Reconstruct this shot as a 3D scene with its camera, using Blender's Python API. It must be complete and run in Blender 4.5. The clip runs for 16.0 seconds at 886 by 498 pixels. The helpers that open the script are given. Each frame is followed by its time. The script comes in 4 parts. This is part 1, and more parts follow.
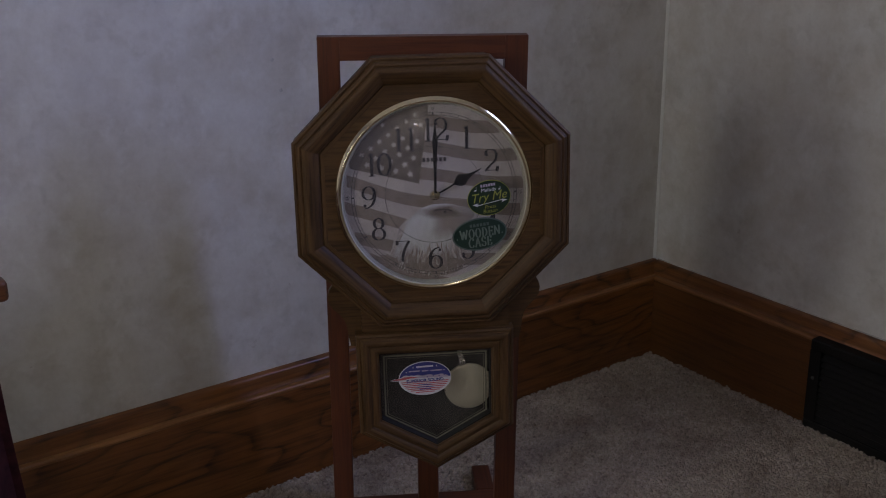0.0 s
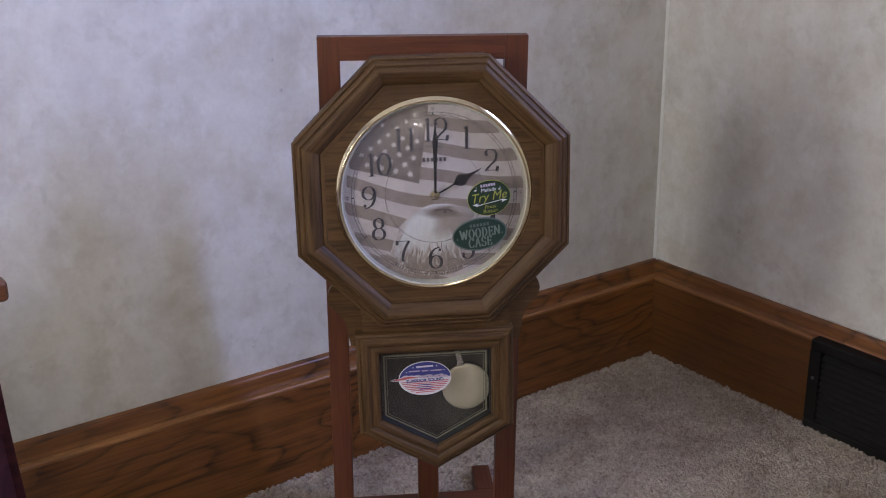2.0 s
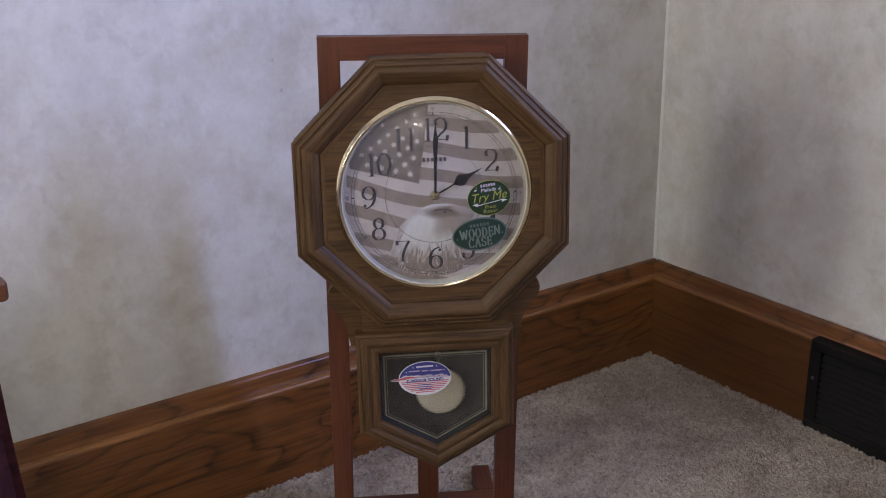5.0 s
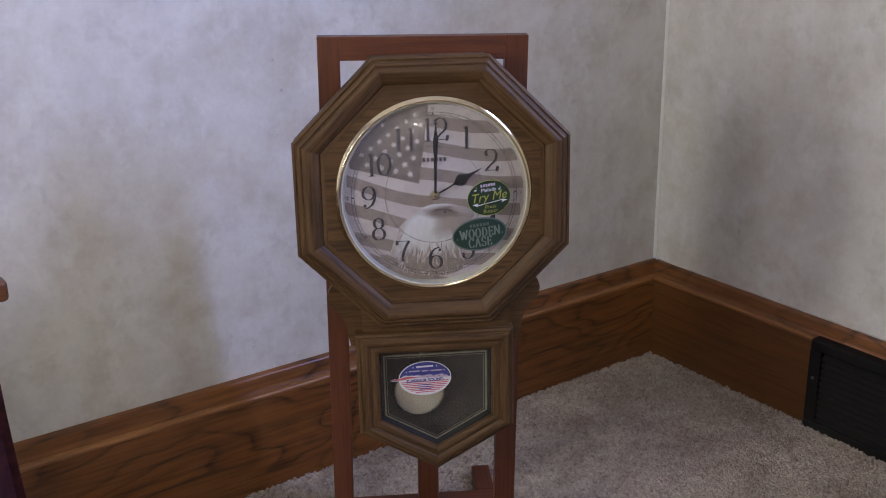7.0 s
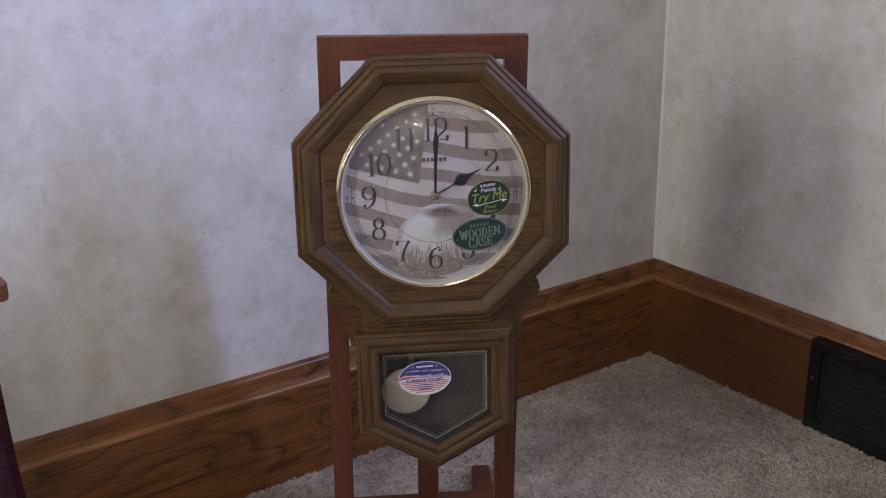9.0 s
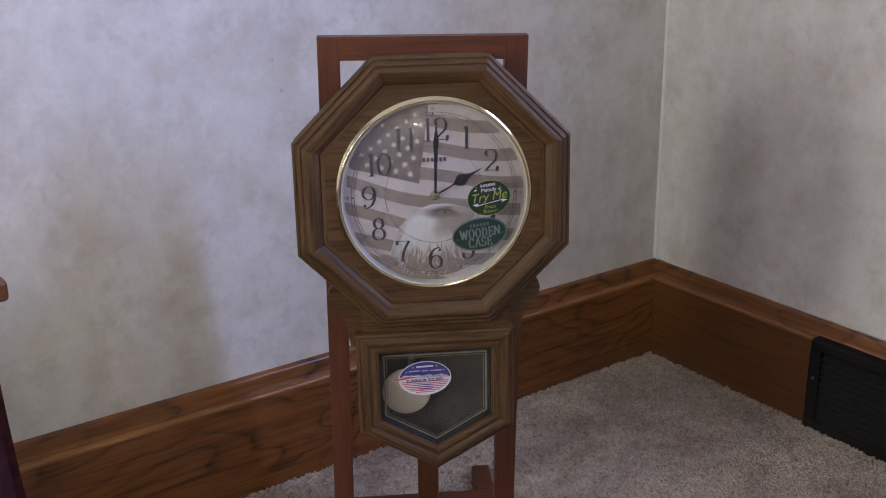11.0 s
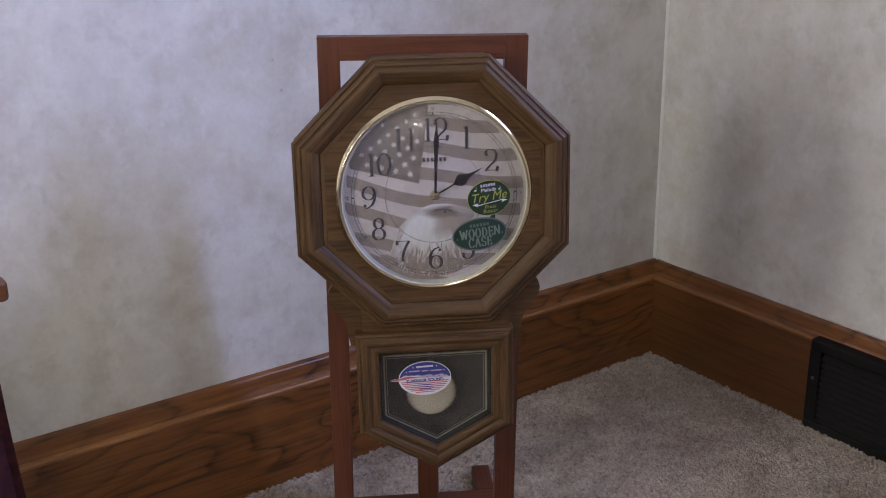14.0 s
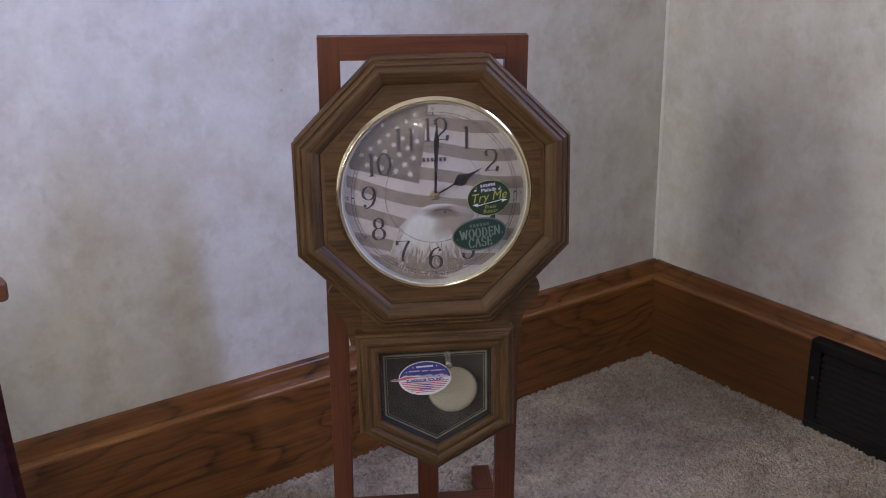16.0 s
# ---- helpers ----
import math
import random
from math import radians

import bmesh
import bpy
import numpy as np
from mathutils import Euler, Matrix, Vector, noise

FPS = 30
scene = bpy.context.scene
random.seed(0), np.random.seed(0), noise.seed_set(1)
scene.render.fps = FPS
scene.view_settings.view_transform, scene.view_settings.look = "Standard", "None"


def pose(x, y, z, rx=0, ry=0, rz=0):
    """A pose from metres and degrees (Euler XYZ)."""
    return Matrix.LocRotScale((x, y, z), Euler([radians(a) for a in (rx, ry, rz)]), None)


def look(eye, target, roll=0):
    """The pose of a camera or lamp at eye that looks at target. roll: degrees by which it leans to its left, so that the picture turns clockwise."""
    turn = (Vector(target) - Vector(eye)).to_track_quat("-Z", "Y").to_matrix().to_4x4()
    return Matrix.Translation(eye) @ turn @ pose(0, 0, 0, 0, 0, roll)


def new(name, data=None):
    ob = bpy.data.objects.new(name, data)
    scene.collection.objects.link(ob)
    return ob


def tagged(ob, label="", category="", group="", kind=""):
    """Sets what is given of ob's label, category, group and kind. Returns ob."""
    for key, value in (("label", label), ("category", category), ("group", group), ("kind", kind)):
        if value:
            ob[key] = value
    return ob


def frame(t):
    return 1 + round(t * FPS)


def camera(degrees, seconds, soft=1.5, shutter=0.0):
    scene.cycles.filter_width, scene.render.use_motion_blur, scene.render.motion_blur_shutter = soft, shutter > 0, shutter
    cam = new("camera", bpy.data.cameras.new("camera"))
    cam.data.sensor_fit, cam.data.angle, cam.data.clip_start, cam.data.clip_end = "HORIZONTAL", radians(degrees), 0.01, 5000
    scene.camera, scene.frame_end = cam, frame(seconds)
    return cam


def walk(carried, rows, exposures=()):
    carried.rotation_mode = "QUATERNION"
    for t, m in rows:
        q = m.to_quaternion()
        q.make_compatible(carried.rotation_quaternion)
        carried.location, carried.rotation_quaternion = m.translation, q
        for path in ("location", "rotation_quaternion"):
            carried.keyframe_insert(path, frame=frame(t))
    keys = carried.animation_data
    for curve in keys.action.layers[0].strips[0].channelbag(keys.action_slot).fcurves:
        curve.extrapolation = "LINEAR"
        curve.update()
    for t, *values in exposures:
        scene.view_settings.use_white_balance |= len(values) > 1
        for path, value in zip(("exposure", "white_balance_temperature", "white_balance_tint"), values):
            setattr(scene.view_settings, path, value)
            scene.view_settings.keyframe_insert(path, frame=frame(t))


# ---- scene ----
cam = camera(45.93, 16.0, soft=1.05, shutter=0.5)
EYE = Vector((-1.7821, -1.6580, 1.0877))
YAW, PITCH = radians(34.951), radians(19.054)
AIM = EYE + Vector((math.sin(YAW) * math.cos(PITCH), math.cos(YAW) * math.cos(PITCH), -math.sin(PITCH)))
VIEW = look(EYE, AIM, -0.92)
walk(cam, [(0.0, VIEW), (16.0, VIEW)],
     exposures=[(0.0, -1.50), (0.1, -1.10), (0.2, -0.76), (0.3, -0.48), (0.4, -0.24), (0.5, -0.2), (0.6, -0.08), (16.0, -0.08)])

# ---- light ----
world = bpy.data.worlds.new("sky")
scene.world = world
world.use_nodes = True
wn = world.node_tree
sky = wn.nodes.new("ShaderNodeTexSky")
sky.sky_type, sky.sun_disc = "NISHITA", False
sky.sun_elevation, sky.sun_rotation = radians(35), radians(200)
wn.nodes["Background"].inputs["Strength"].default_value = 0.1
wn.links.new(sky.outputs[0], wn.nodes["Background"].inputs["Color"])


def window_light(name, place, target, w, h, power, colour, spread=180):
    data = bpy.data.lights.new(name, "AREA")
    data.shape, data.size, data.size_y = "RECTANGLE", w, h
    data.energy, data.color, data.spread = power, colour, radians(spread)
    ob = new(name, data)
    ob.matrix_world = look(place, target)
    return ob


# room: the corner is at the origin, the walls run along -x and -y
RX, RY, RZ = -3.3, -3.4, 2.5
WIN_E = (-1.72, -1.32, 1.25, 2.15)   # window in the east wall: y0, y1, z0, z1
WIN_W = (-0.90, -0.45, 0.85, 1.75)   # windows in the west wall
WIN_V = (-1.62, -1.14, 1.10, 2.00)
window_light("window_light_east", (0.10, -1.52, 1.70), (-1.50, -0.10, 1.00), 0.13, 0.75, 20.0, (0.40, 0.49, 1.0), 134)
window_light("window_light_west", (RX - 0.10, -0.66, 1.30), (0, -0.70, 1.12), 0.28, 0.66, 18.5, (0.98, 0.99, 0.93))
window_light("window_light_southwest", (RX - 0.10, -1.38, 1.55), (-1.2, 0, 0.4), 0.42, 0.84, 8.6, (1.0, 0.93, 0.93))





# ---- materials ----
def mat(name):
    m = bpy.data.materials.new(name)
    m.use_nodes = True
    t = m.node_tree
    return m, t, t.nodes, t.links, t.nodes["Principled BSDF"]


def node(t, kind, **values):
    n = t.nodes.new(kind)
    for k, v in values.items():
        n.inputs[k].default_value = v
    return n


def ramp(t, fac, stops):
    r = t.nodes.new("ShaderNodeValToRGB")
    while len(r.color_ramp.elements) < len(stops):
        r.color_ramp.elements.new(0.5)
    for e, (p, c) in zip(r.color_ramp.elements, stops):
        e.position, e.color = p, (*c, 1)
    t.links.new(fac, r.inputs["Fac"])
    return r.outputs["Color"]


def mix(t, fac, a, b, kind="MIX"):
    m = t.nodes.new("ShaderNodeMix")
    m.data_type, m.blend_type = "RGBA", kind
    for socket, value in ((m.inputs[0], fac), (m.inputs[6], a), (m.inputs[7], b)):
        if isinstance(value, bpy.types.NodeSocket):
            t.links.new(value, socket)
        else:
            socket.default_value = value if isinstance(value, float) else (*value, 1)
    return m.outputs[2]


def coords(t, scale, shift=True, kind="Object"):
    tc = t.nodes.new("ShaderNodeTexCoord")
    mp = t.nodes.new("ShaderNodeMapping")
    mp.inputs["Scale"].default_value = scale
    t.links.new(tc.outputs[kind], mp.inputs["Vector"])
    if shift:
        oi = t.nodes.new("ShaderNodeObjectInfo")
        mul = t.nodes.new("ShaderNodeMath")
        mul.operation = "MULTIPLY"
        mul.inputs[1].default_value = 37.0
        t.links.new(oi.outputs["Random"], mul.inputs[0])
        t.links.new(mul.outputs[0], mp.inputs["Location"])
    return mp.outputs["Vector"]


def noise_tex(t, vector, scale, detail=4, rough=0.6, distortion=0.0):
    n = node(t, "ShaderNodeTexNoise", Scale=scale, Detail=detail, Roughness=rough, Distortion=distortion)
    t.links.new(vector, n.inputs["Vector"])
    return n.outputs["Fac"]


def bump(t, bsdf, height, strength, distance):
    b = node(t, "ShaderNodeBump", Strength=strength, Distance=distance)
    t.links.new(height, b.inputs["Height"])
    t.links.new(b.outputs["Normal"], bsdf.inputs["Normal"])


def wood(name, dark, mid, light, rings=9.0, size=1.0, rough=0.4, figure=0.6, coat=0.0, along=(0.5, 6.0, 6.0)):
    """Figured wood with its grain along the local x axis."""
    m, t, nodes, links, bsdf = mat(name)
    v = coords(t, tuple(a * size for a in along))
    field = noise_tex(t, v, 1.0, 2.5, 0.45, 0.25)
    mul = nodes.new("ShaderNodeMath"); mul.operation = "MULTIPLY"; mul.inputs[1].default_value = rings
    links.new(field, mul.inputs[0])
    fr = nodes.new("ShaderNodeMath"); fr.operation = "FRACT"
    links.new(mul.outputs[0], fr.inputs[0])
    band = ramp(t, fr.outputs[0], [(0.0, dark), (0.07, dark), (0.24, mid), (0.72, light), (0.94, mid), (1.0, dark)])
    v2 = coords(t, (6.0 * size, 140.0 * size, 140.0 * size))
    pores = noise_tex(t, v2, 1.0, 4, 0.65)
    pore = ramp(t, pores, [(0.38, dark), (0.56, light), (0.8, light)])
    v3 = coords(t, (3.0, 5.0, 5.0))
    tone = noise_tex(t, v3, 1.2, 3, 0.6)
    v4 = coords(t, (1.3 * size, 7.0 * size, 7.0 * size))
    mask = ramp(t, noise_tex(t, v4, 1.0, 3, 0.6), [(0.36, (0.25 * figure,) * 3), (0.60, (figure,) * 3)])
    base = mix(t, mask, mix(t, 0.4, mid, light), band)
    base = mix(t, 0.38, base, pore)
    base = mix(t, 0.30, base, ramp(t, tone, [(0.3, (0.55, 0.52, 0.5)), (0.7, (1.0, 1.0, 1.0))]), "MULTIPLY")
    links.new(base, bsdf.inputs["Base Color"])
    rr = nodes.new("ShaderNodeMapRange")
    rr.inputs["To Min"].default_value, rr.inputs["To Max"].default_value = rough - 0.08, rough + 0.14
    links.new(tone, rr.inputs["Value"]); links.new(rr.outputs[0], bsdf.inputs["Roughness"])
    bsdf.inputs["Coat Weight"].default_value = coat
    bsdf.inputs["Coat Roughness"].default_value = 0.25
    bump(t, bsdf, pores, 0.25, 0.0006)
    return m


def plain(name, colour, rough=0.5, metal=0.0, vary=0.25, scale=60.0, relief=0.0):
    m, t, nodes, links, bsdf = mat(name)
    v = coords(t, (1, 1, 1))
    n = noise_tex(t, v, scale, 5, 0.6)
    low = tuple(c * (1 - vary) for c in colour)
    high = tuple(min(1.0, c * (1 + vary)) for c in colour)
    links.new(ramp(t, n, [(0.3, low), (0.7, high)]), bsdf.inputs["Base Color"])
    bsdf.inputs["Roughness"].default_value, bsdf.inputs["Metallic"].default_value = rough, metal
    if relief:
        bump(t, bsdf, n, 0.4, relief)
    return m


def wallpaper():
    m, t, nodes, links, bsdf = mat("mottled_wallpaper")
    v = coords(t, (1, 1, 1), False)
    big = noise_tex(t, v, 2.6, 4, 0.6, 0.2)
    cloud = noise_tex(t, v, 10.0, 5, 0.62, 0.15)
    dab = noise_tex(t, v, 34.0, 3, 0.55, 0.2)
    fine = noise_tex(t, v, 110.0, 4, 0.7)
    stain = noise_tex(t, v, 4.7, 6, 0.66, 0.5)
    c = ramp(t, cloud, [(0.30, (0.55, 0.52, 0.48)), (0.48, (0.645, 0.625, 0.60)), (0.68, (0.715, 0.705, 0.69))])
    c = mix(t, 0.35, c, ramp(t, big, [(0.35, (0.86, 0.80, 0.70)), (0.6, (1.0, 1.0, 1.0))]), "MULTIPLY")
    c = mix(t, ramp(t, stain, [(0.58, (0, 0, 0)), (0.74, (0.50, 0.50, 0.50))]), c, (0.45, 0.39, 0.31))
    # sponge dabs, gathered in patches
    gather = ramp(t, noise_tex(t, v, 5.5, 3, 0.5), [(0.42, (0, 0, 0)), (0.62, (1.0, 1.0, 1.0))])
    spots = ramp(t, dab, [(0.50, (0, 0, 0)), (0.66, (0.42, 0.42, 0.42))])
    c = mix(t, mix(t, 1.0, spots, gather, "MULTIPLY"), c, (0.46, 0.435, 0.40))
    pale = ramp(t, noise_tex(t, v, 21.0, 4, 0.6, 0.2), [(0.52, (0, 0, 0)), (0.70, (0.45, 0.45, 0.45))])
    c = mix(t, pale, c, (0.76, 0.755, 0.745))
    marks = noise_tex(t, v, 26.0, 6, 0.70, 0.6)
    c = mix(t, ramp(t, marks, [(0.66, (0, 0, 0)), (0.74, (0.55, 0.55, 0.55))]), c, (0.36, 0.31, 0.26))
    c = mix(t, 0.20, c, ramp(t, fine, [(0.35, (0.72, 0.70, 0.68)), (0.62, (1.0, 1.0, 1.0))]), "MULTIPLY")
    links.new(c, bsdf.inputs["Base Color"])
    bsdf.inputs["Roughness"].default_value = 0.62
    bsdf.inputs["Specular IOR Level"].default_value = 0.3
    bump(t, bsdf, dab, 0.15, 0.0015)
    return m


def carpet_mat(name, islands):
    m, t, nodes, links, bsdf = mat(name)
    v = coords(t, (1, 1, 1), False)
    fine = noise_tex(t, v, 120.0, 3, 0.7)
    patch = noise_tex(t, v, 6.0, 4, 0.6, 0.3)
    clump = noise_tex(t, v, 30.0, 3, 0.6)
    c = ramp(t, fine, [(0.32, (0.25, 0.202, 0.165)), (0.5, (0.43, 0.362, 0.305)), (0.68, (0.56, 0.49, 0.425))])
    if islands:
        g = nodes.new("ShaderNodeNewGeometry")
        c = mix(t, 0.38, c, ramp(t, g.outputs["Random Per Island"], [(0.0, (0.11, 0.078, 0.06)), (0.12, (0.33, 0.272, 0.225)), (0.5, (0.48, 0.402, 0.335)), (1.0, (0.60, 0.52, 0.45))]))
    else:
        c = mix(t, 1.0, c, (0.80, 0.78, 0.76), "MULTIPLY")
    c = mix(t, 0.6, c, ramp(t, patch, [(0.36, (0.56, 0.50, 0.46)), (0.58, (1.0, 1.0, 1.0))]), "MULTIPLY")
    c = mix(t, 0.4, c, ramp(t, clump, [(0.36, (0.58, 0.53, 0.49)), (0.56, (1.0, 1.0, 1.0))]), "MULTIPLY")
    links.new(c, bsdf.inputs["Base Color"])
    bsdf.inputs["Roughness"].default_value = 0.95
    bsdf.inputs["Sheen Weight"].default_value = 0.15
    bump(t, bsdf, fine, 0.8, 0.004)
    return m


def glass_mat(name):
    m, t, nodes, links, bsdf = mat(name)
    bsdf.inputs["Transmission Weight"].default_value = 1.0
    bsdf.inputs["Roughness"].default_value = 0.0
    bsdf.inputs["IOR"].default_value = 1.45
    return m


def soft_spot(t, cx, cz, rx, rz, turn=0.0, top=1.0):
    """A factor that fades from the middle of an ellipse on the dial (in millimetres) to its rim."""
    tc = t.nodes.new("ShaderNodeTexCoord")
    mp = t.nodes.new("ShaderNodeMapping")
    mp.vector_type = "TEXTURE"
    mp.inputs["Location"].default_value = (cx / 1000, 0, cz / 1000)
    mp.inputs["Rotation"].default_value = (0, radians(-turn), 0)
    mp.inputs["Scale"].default_value = (rx / 1000, 1, rz / 1000)
    t.links.new(tc.outputs["Object"], mp.inputs["Vector"])
    g = t.nodes.new("ShaderNodeTexGradient")
    g.gradient_type = "SPHERICAL"
    t.links.new(mp.outputs["Vector"], g.inputs["Vector"])
    return ramp(t, g.outputs["Fac"], [(0.0, (0, 0, 0)), (0.55, (top, top, top))])


def feather_mat():
    """The printed eagle: pale crown and neck, brown brow and cheek, streaked feathers."""
    m, t, nodes, links, bsdf = mat("printed_feathers")
    tc = nodes.new("ShaderNodeTexCoord")
    mp = nodes.new("ShaderNodeMapping")
    mp.inputs["Rotation"].default_value = (0, radians(18), 0)
    mp.inputs["Scale"].default_value = (230, 1, 48)
    links.new(tc.outputs["Object"], mp.inputs["Vector"])
    n = noise_tex(t, mp.outputs["Vector"], 1.0, 4, 0.6, 0.5)
    big = noise_tex(t, coords(t, (1, 1, 1), False), 42.0, 4, 0.6, 0.5)
    c = ramp(t, n, [(0.30, (0.235, 0.19, 0.17)), (0.50, (0.36, 0.312, 0.292)), (0.70, (0.475, 0.44, 0.43))])
    c = mix(t, 0.5, c, ramp(t, big, [(0.36, (0.55, 0.48, 0.44)), (0.60, (1.0, 1.0, 1.0))]), "MULTIPLY")
    pale = ramp(t, n, [(0.25, (0.52, 0.50, 0.51)), (0.6, (0.64, 0.635, 0.665))])
    for spot in ((-20, -46, 44, 30, 38, 1.0), (-46, -70, 38, 13, 62, 0.7), (-6, -72, 46, 26, 0, 0.85), (4, -17, 48, 8, -2, 0.9)):
        c = mix(t, soft_spot(t, *spot), c, pale)
    c = mix(t, soft_spot(t, 30, -37, 38, 21, -6, 0.9), c, (0.33, 0.275, 0.25))
    c = mix(t, soft_spot(t, 15, -25.5, 40, 12, 3, 1.0), c, (0.205, 0.158, 0.138))
    c = mix(t, soft_spot(t, 42, -23, 22, 9, -12, 0.8), c, (0.42, 0.375, 0.355))
    c = mix(t, soft_spot(t, 10, -54, 20, 16, 30, 0.5), c, (0.37, 0.32, 0.30))
    links.new(c, bsdf.inputs["Base Color"])
    bsdf.inputs["Roughness"].default_value = 0.6
    return m


M_WALL = wallpaper()
M_CARPET = carpet_mat("carpet_backing", False)
M_TUFT = carpet_mat("carpet_pile", True)
M_CEIL = plain("ceiling_paint", (0.72, 0.71, 0.68), 0.8, vary=0.05, scale=8, relief=0.001)
M_OAK = wood("stained_oak", (0.034, 0.010, 0.003), (0.170, 0.060, 0.0145), (0.245, 0.095, 0.024), rings=11, size=1.0, rough=0.36, figure=1.0, coat=0.2, along=(2.7, 1.0, 8.0))
# for the east plank: darker and less figured than stained_oak
M_OAK_QUIET = wood("darker_plain_oak", (0.040, 0.013, 0.0038), (0.118, 0.043, 0.0105), (0.160, 0.062, 0.0155), rings=3, size=1.0, rough=0.38, figure=0.4, coat=0.2, along=(1.6, 1.0, 5.0))
# lighter oak: the highlight on the baseboard ledge, put into its colour
M_OAK_LIT = wood("oak_ledge_highlight", (0.10, 0.036, 0.011), (0.27, 0.115, 0.036), (0.34, 0.155, 0.052), rings=6, rough=0.36, figure=0.5, coat=0.3, along=(0.9, 1.0, 7.5))
M_CLOCK = wood("walnut_stained_case", (0.020, 0.009, 0.0032), (0.076, 0.038, 0.0130), (0.114, 0.060, 0.021), rings=9, size=2.2, rough=0.52, figure=0.7, coat=0.0, along=(0.6, 9.0, 9.0))
M_CLOCK.node_tree.nodes["Principled BSDF"].inputs["Specular IOR Level"].default_value = 0.3
M_EASEL = wood("red_mahogany_stain", (0.042, 0.010, 0.004), (0.094, 0.024, 0.0078), (0.128, 0.035, 0.0110), rings=5, size=1.6, rough=0.42, figure=0.35, coat=0.15)
M_CASE_IN = plain("dark_case_lining", (0.068, 0.062, 0.058), 0.7, vary=0.2)
# near-black colour for the shadow gap round the door pane
M_GAP_SHADE = plain("black_gap_shade", (0.012, 0.011, 0.010), 0.9, vary=0.2)
M_BRASS = plain("polished_brass", (0.80, 0.70, 0.50), 0.08, 1.0, 0.06, 20)
M_BOB = plain("brushed_pale_brass", (0.84, 0.77, 0.60), 0.40, 0.55, 0.06, 30)
M_SILVER = plain("bright_steel", (0.80, 0.79, 0.74), 0.25, 1.0, 0.05)
M_RIM = plain("cream_dial_rim", (0.45, 0.425, 0.335), 0.35, 0.0, 0.06, 30)
M_RIM.node_tree.nodes["Principled BSDF"].inputs["Coat Weight"].default_value = 1.0
M_DIAL = plain("faded_print_pale", (0.490, 0.432, 0.408), 0.6, 0.0, 0.10, 90)
M_STRIPE = plain("faded_print_brown", (0.268, 0.212, 0.185), 0.6, 0.0, 0.14, 90)
M_CANTON = plain("faded_print_dark", (0.188, 0.150, 0.130), 0.6, 0.0, 0.14, 90)
M_STAR = plain("faded_print_star", (0.50, 0.45, 0.42), 0.6, 0.0, 0.08, 90)
M_FEATHER = feather_mat()
M_FEATHER_EYE = plain("printed_eye", (0.20, 0.165, 0.145), 0.6, 0.0, 0.1, 120)
M_SHADE = plain("printed_feather_shadow", (0.27, 0.215, 0.19), 0.6, 0.0, 0.3, 160)
M_BEAK = plain("printed_beak", (0.39, 0.33, 0.295), 0.6, 0.0, 0.15, 120)
M_INK = plain("black_ink", (0.040, 0.036, 0.045), 0.5, 0.0, 0.2)
M_LINE = plain("grey_ink", (0.085, 0.075, 0.075), 0.6, 0.0, 0.2)
M_HAND = plain("black_lacquer", (0.016, 0.014, 0.016), 0.35, 0.0, 0.1)
M_GLASS = glass_mat("clear_glass")
M_GOLDLINE = plain("etched_gilt_line", (0.21, 0.205, 0.15), 0.45, 0.0, 0.1)
M_ST_GREEN = plain("sticker_green", (0.013, 0.043, 0.030), 0.35, 0.0, 0.1)
M_ST_BLACKGREEN = plain("sticker_dark_green", (0.014, 0.035, 0.018), 0.3, 0.0, 0.1)
M_ST_YELLOW = plain("sticker_yellow", (0.36, 0.37, 0.075), 0.4, 0.0, 0.05)
M_ST_PALE = plain("sticker_pale_green", (0.18, 0.225, 0.19), 0.4, 0.0, 0.05)
M_ST_GREY = plain("sticker_grey_edge", (0.11, 0.14, 0.125), 0.4, 0.0, 0.05)
M_ST_WHITE = plain("sticker_white", (0.72, 0.70, 0.76), 0.4, 0.0, 0.04)
M_ST_BLUE = plain("sticker_blue", (0.045, 0.050, 0.26), 0.4, 0.0, 0.06)
M_ST_RED = plain("sticker_red", (0.52, 0.10, 0.13), 0.4, 0.0, 0.06)
M_ST_PINK = plain("sticker_lilac", (0.50, 0.42, 0.56), 0.4, 0.0, 0.08)
M_CAULK = plain("caulk", (0.50, 0.485, 0.46), 0.5, 0.0, 0.30, 25)
M_VENT = plain("black_painted_metal", (0.0072, 0.0064, 0.006), 0.66, 0.0, 0.25, 40, 0.0005)
M_FABRIC = plain("burgundy_cloth", (0.090, 0.022, 0.028), 0.9, 0.0, 0.45, 45, 0.003)
M_VENT.node_tree.nodes["Principled BSDF"].inputs["Specular IOR Level"].default_value = 0.2
M_ARMWOOD = wood("honey_wood", (0.05, 0.016, 0.006), (0.17, 0.060, 0.021), (0.22, 0.085, 0.030), rings=5, size=2, rough=0.35, coat=0.3)
def glow(name, colour, strength):
    m, t, nodes, links, bsdf = mat(name)
    bsdf.inputs["Emission Color"].default_value = (*colour, 1)
    bsdf.inputs["Emission Strength"].default_value = strength
    return m


M_GLOBE = glow("lit_globe", (1.0, 0.91, 0.87), 305.0)
M_WHITEPAINT = plain("white_window_paint", (0.75, 0.75, 0.72), 0.45, 0.0, 0.04)


# ---- mesh helpers ----
def finish(bm, name, smooth=False, angle=35):
    bmesh.ops.recalc_face_normals(bm, faces=bm.faces)
    me = bpy.data.meshes.new(name)
    bm.to_mesh(me)
    bm.free()
    if smooth:
        me.shade_smooth()
        me.set_sharp_from_angle(angle=radians(angle))
    return me


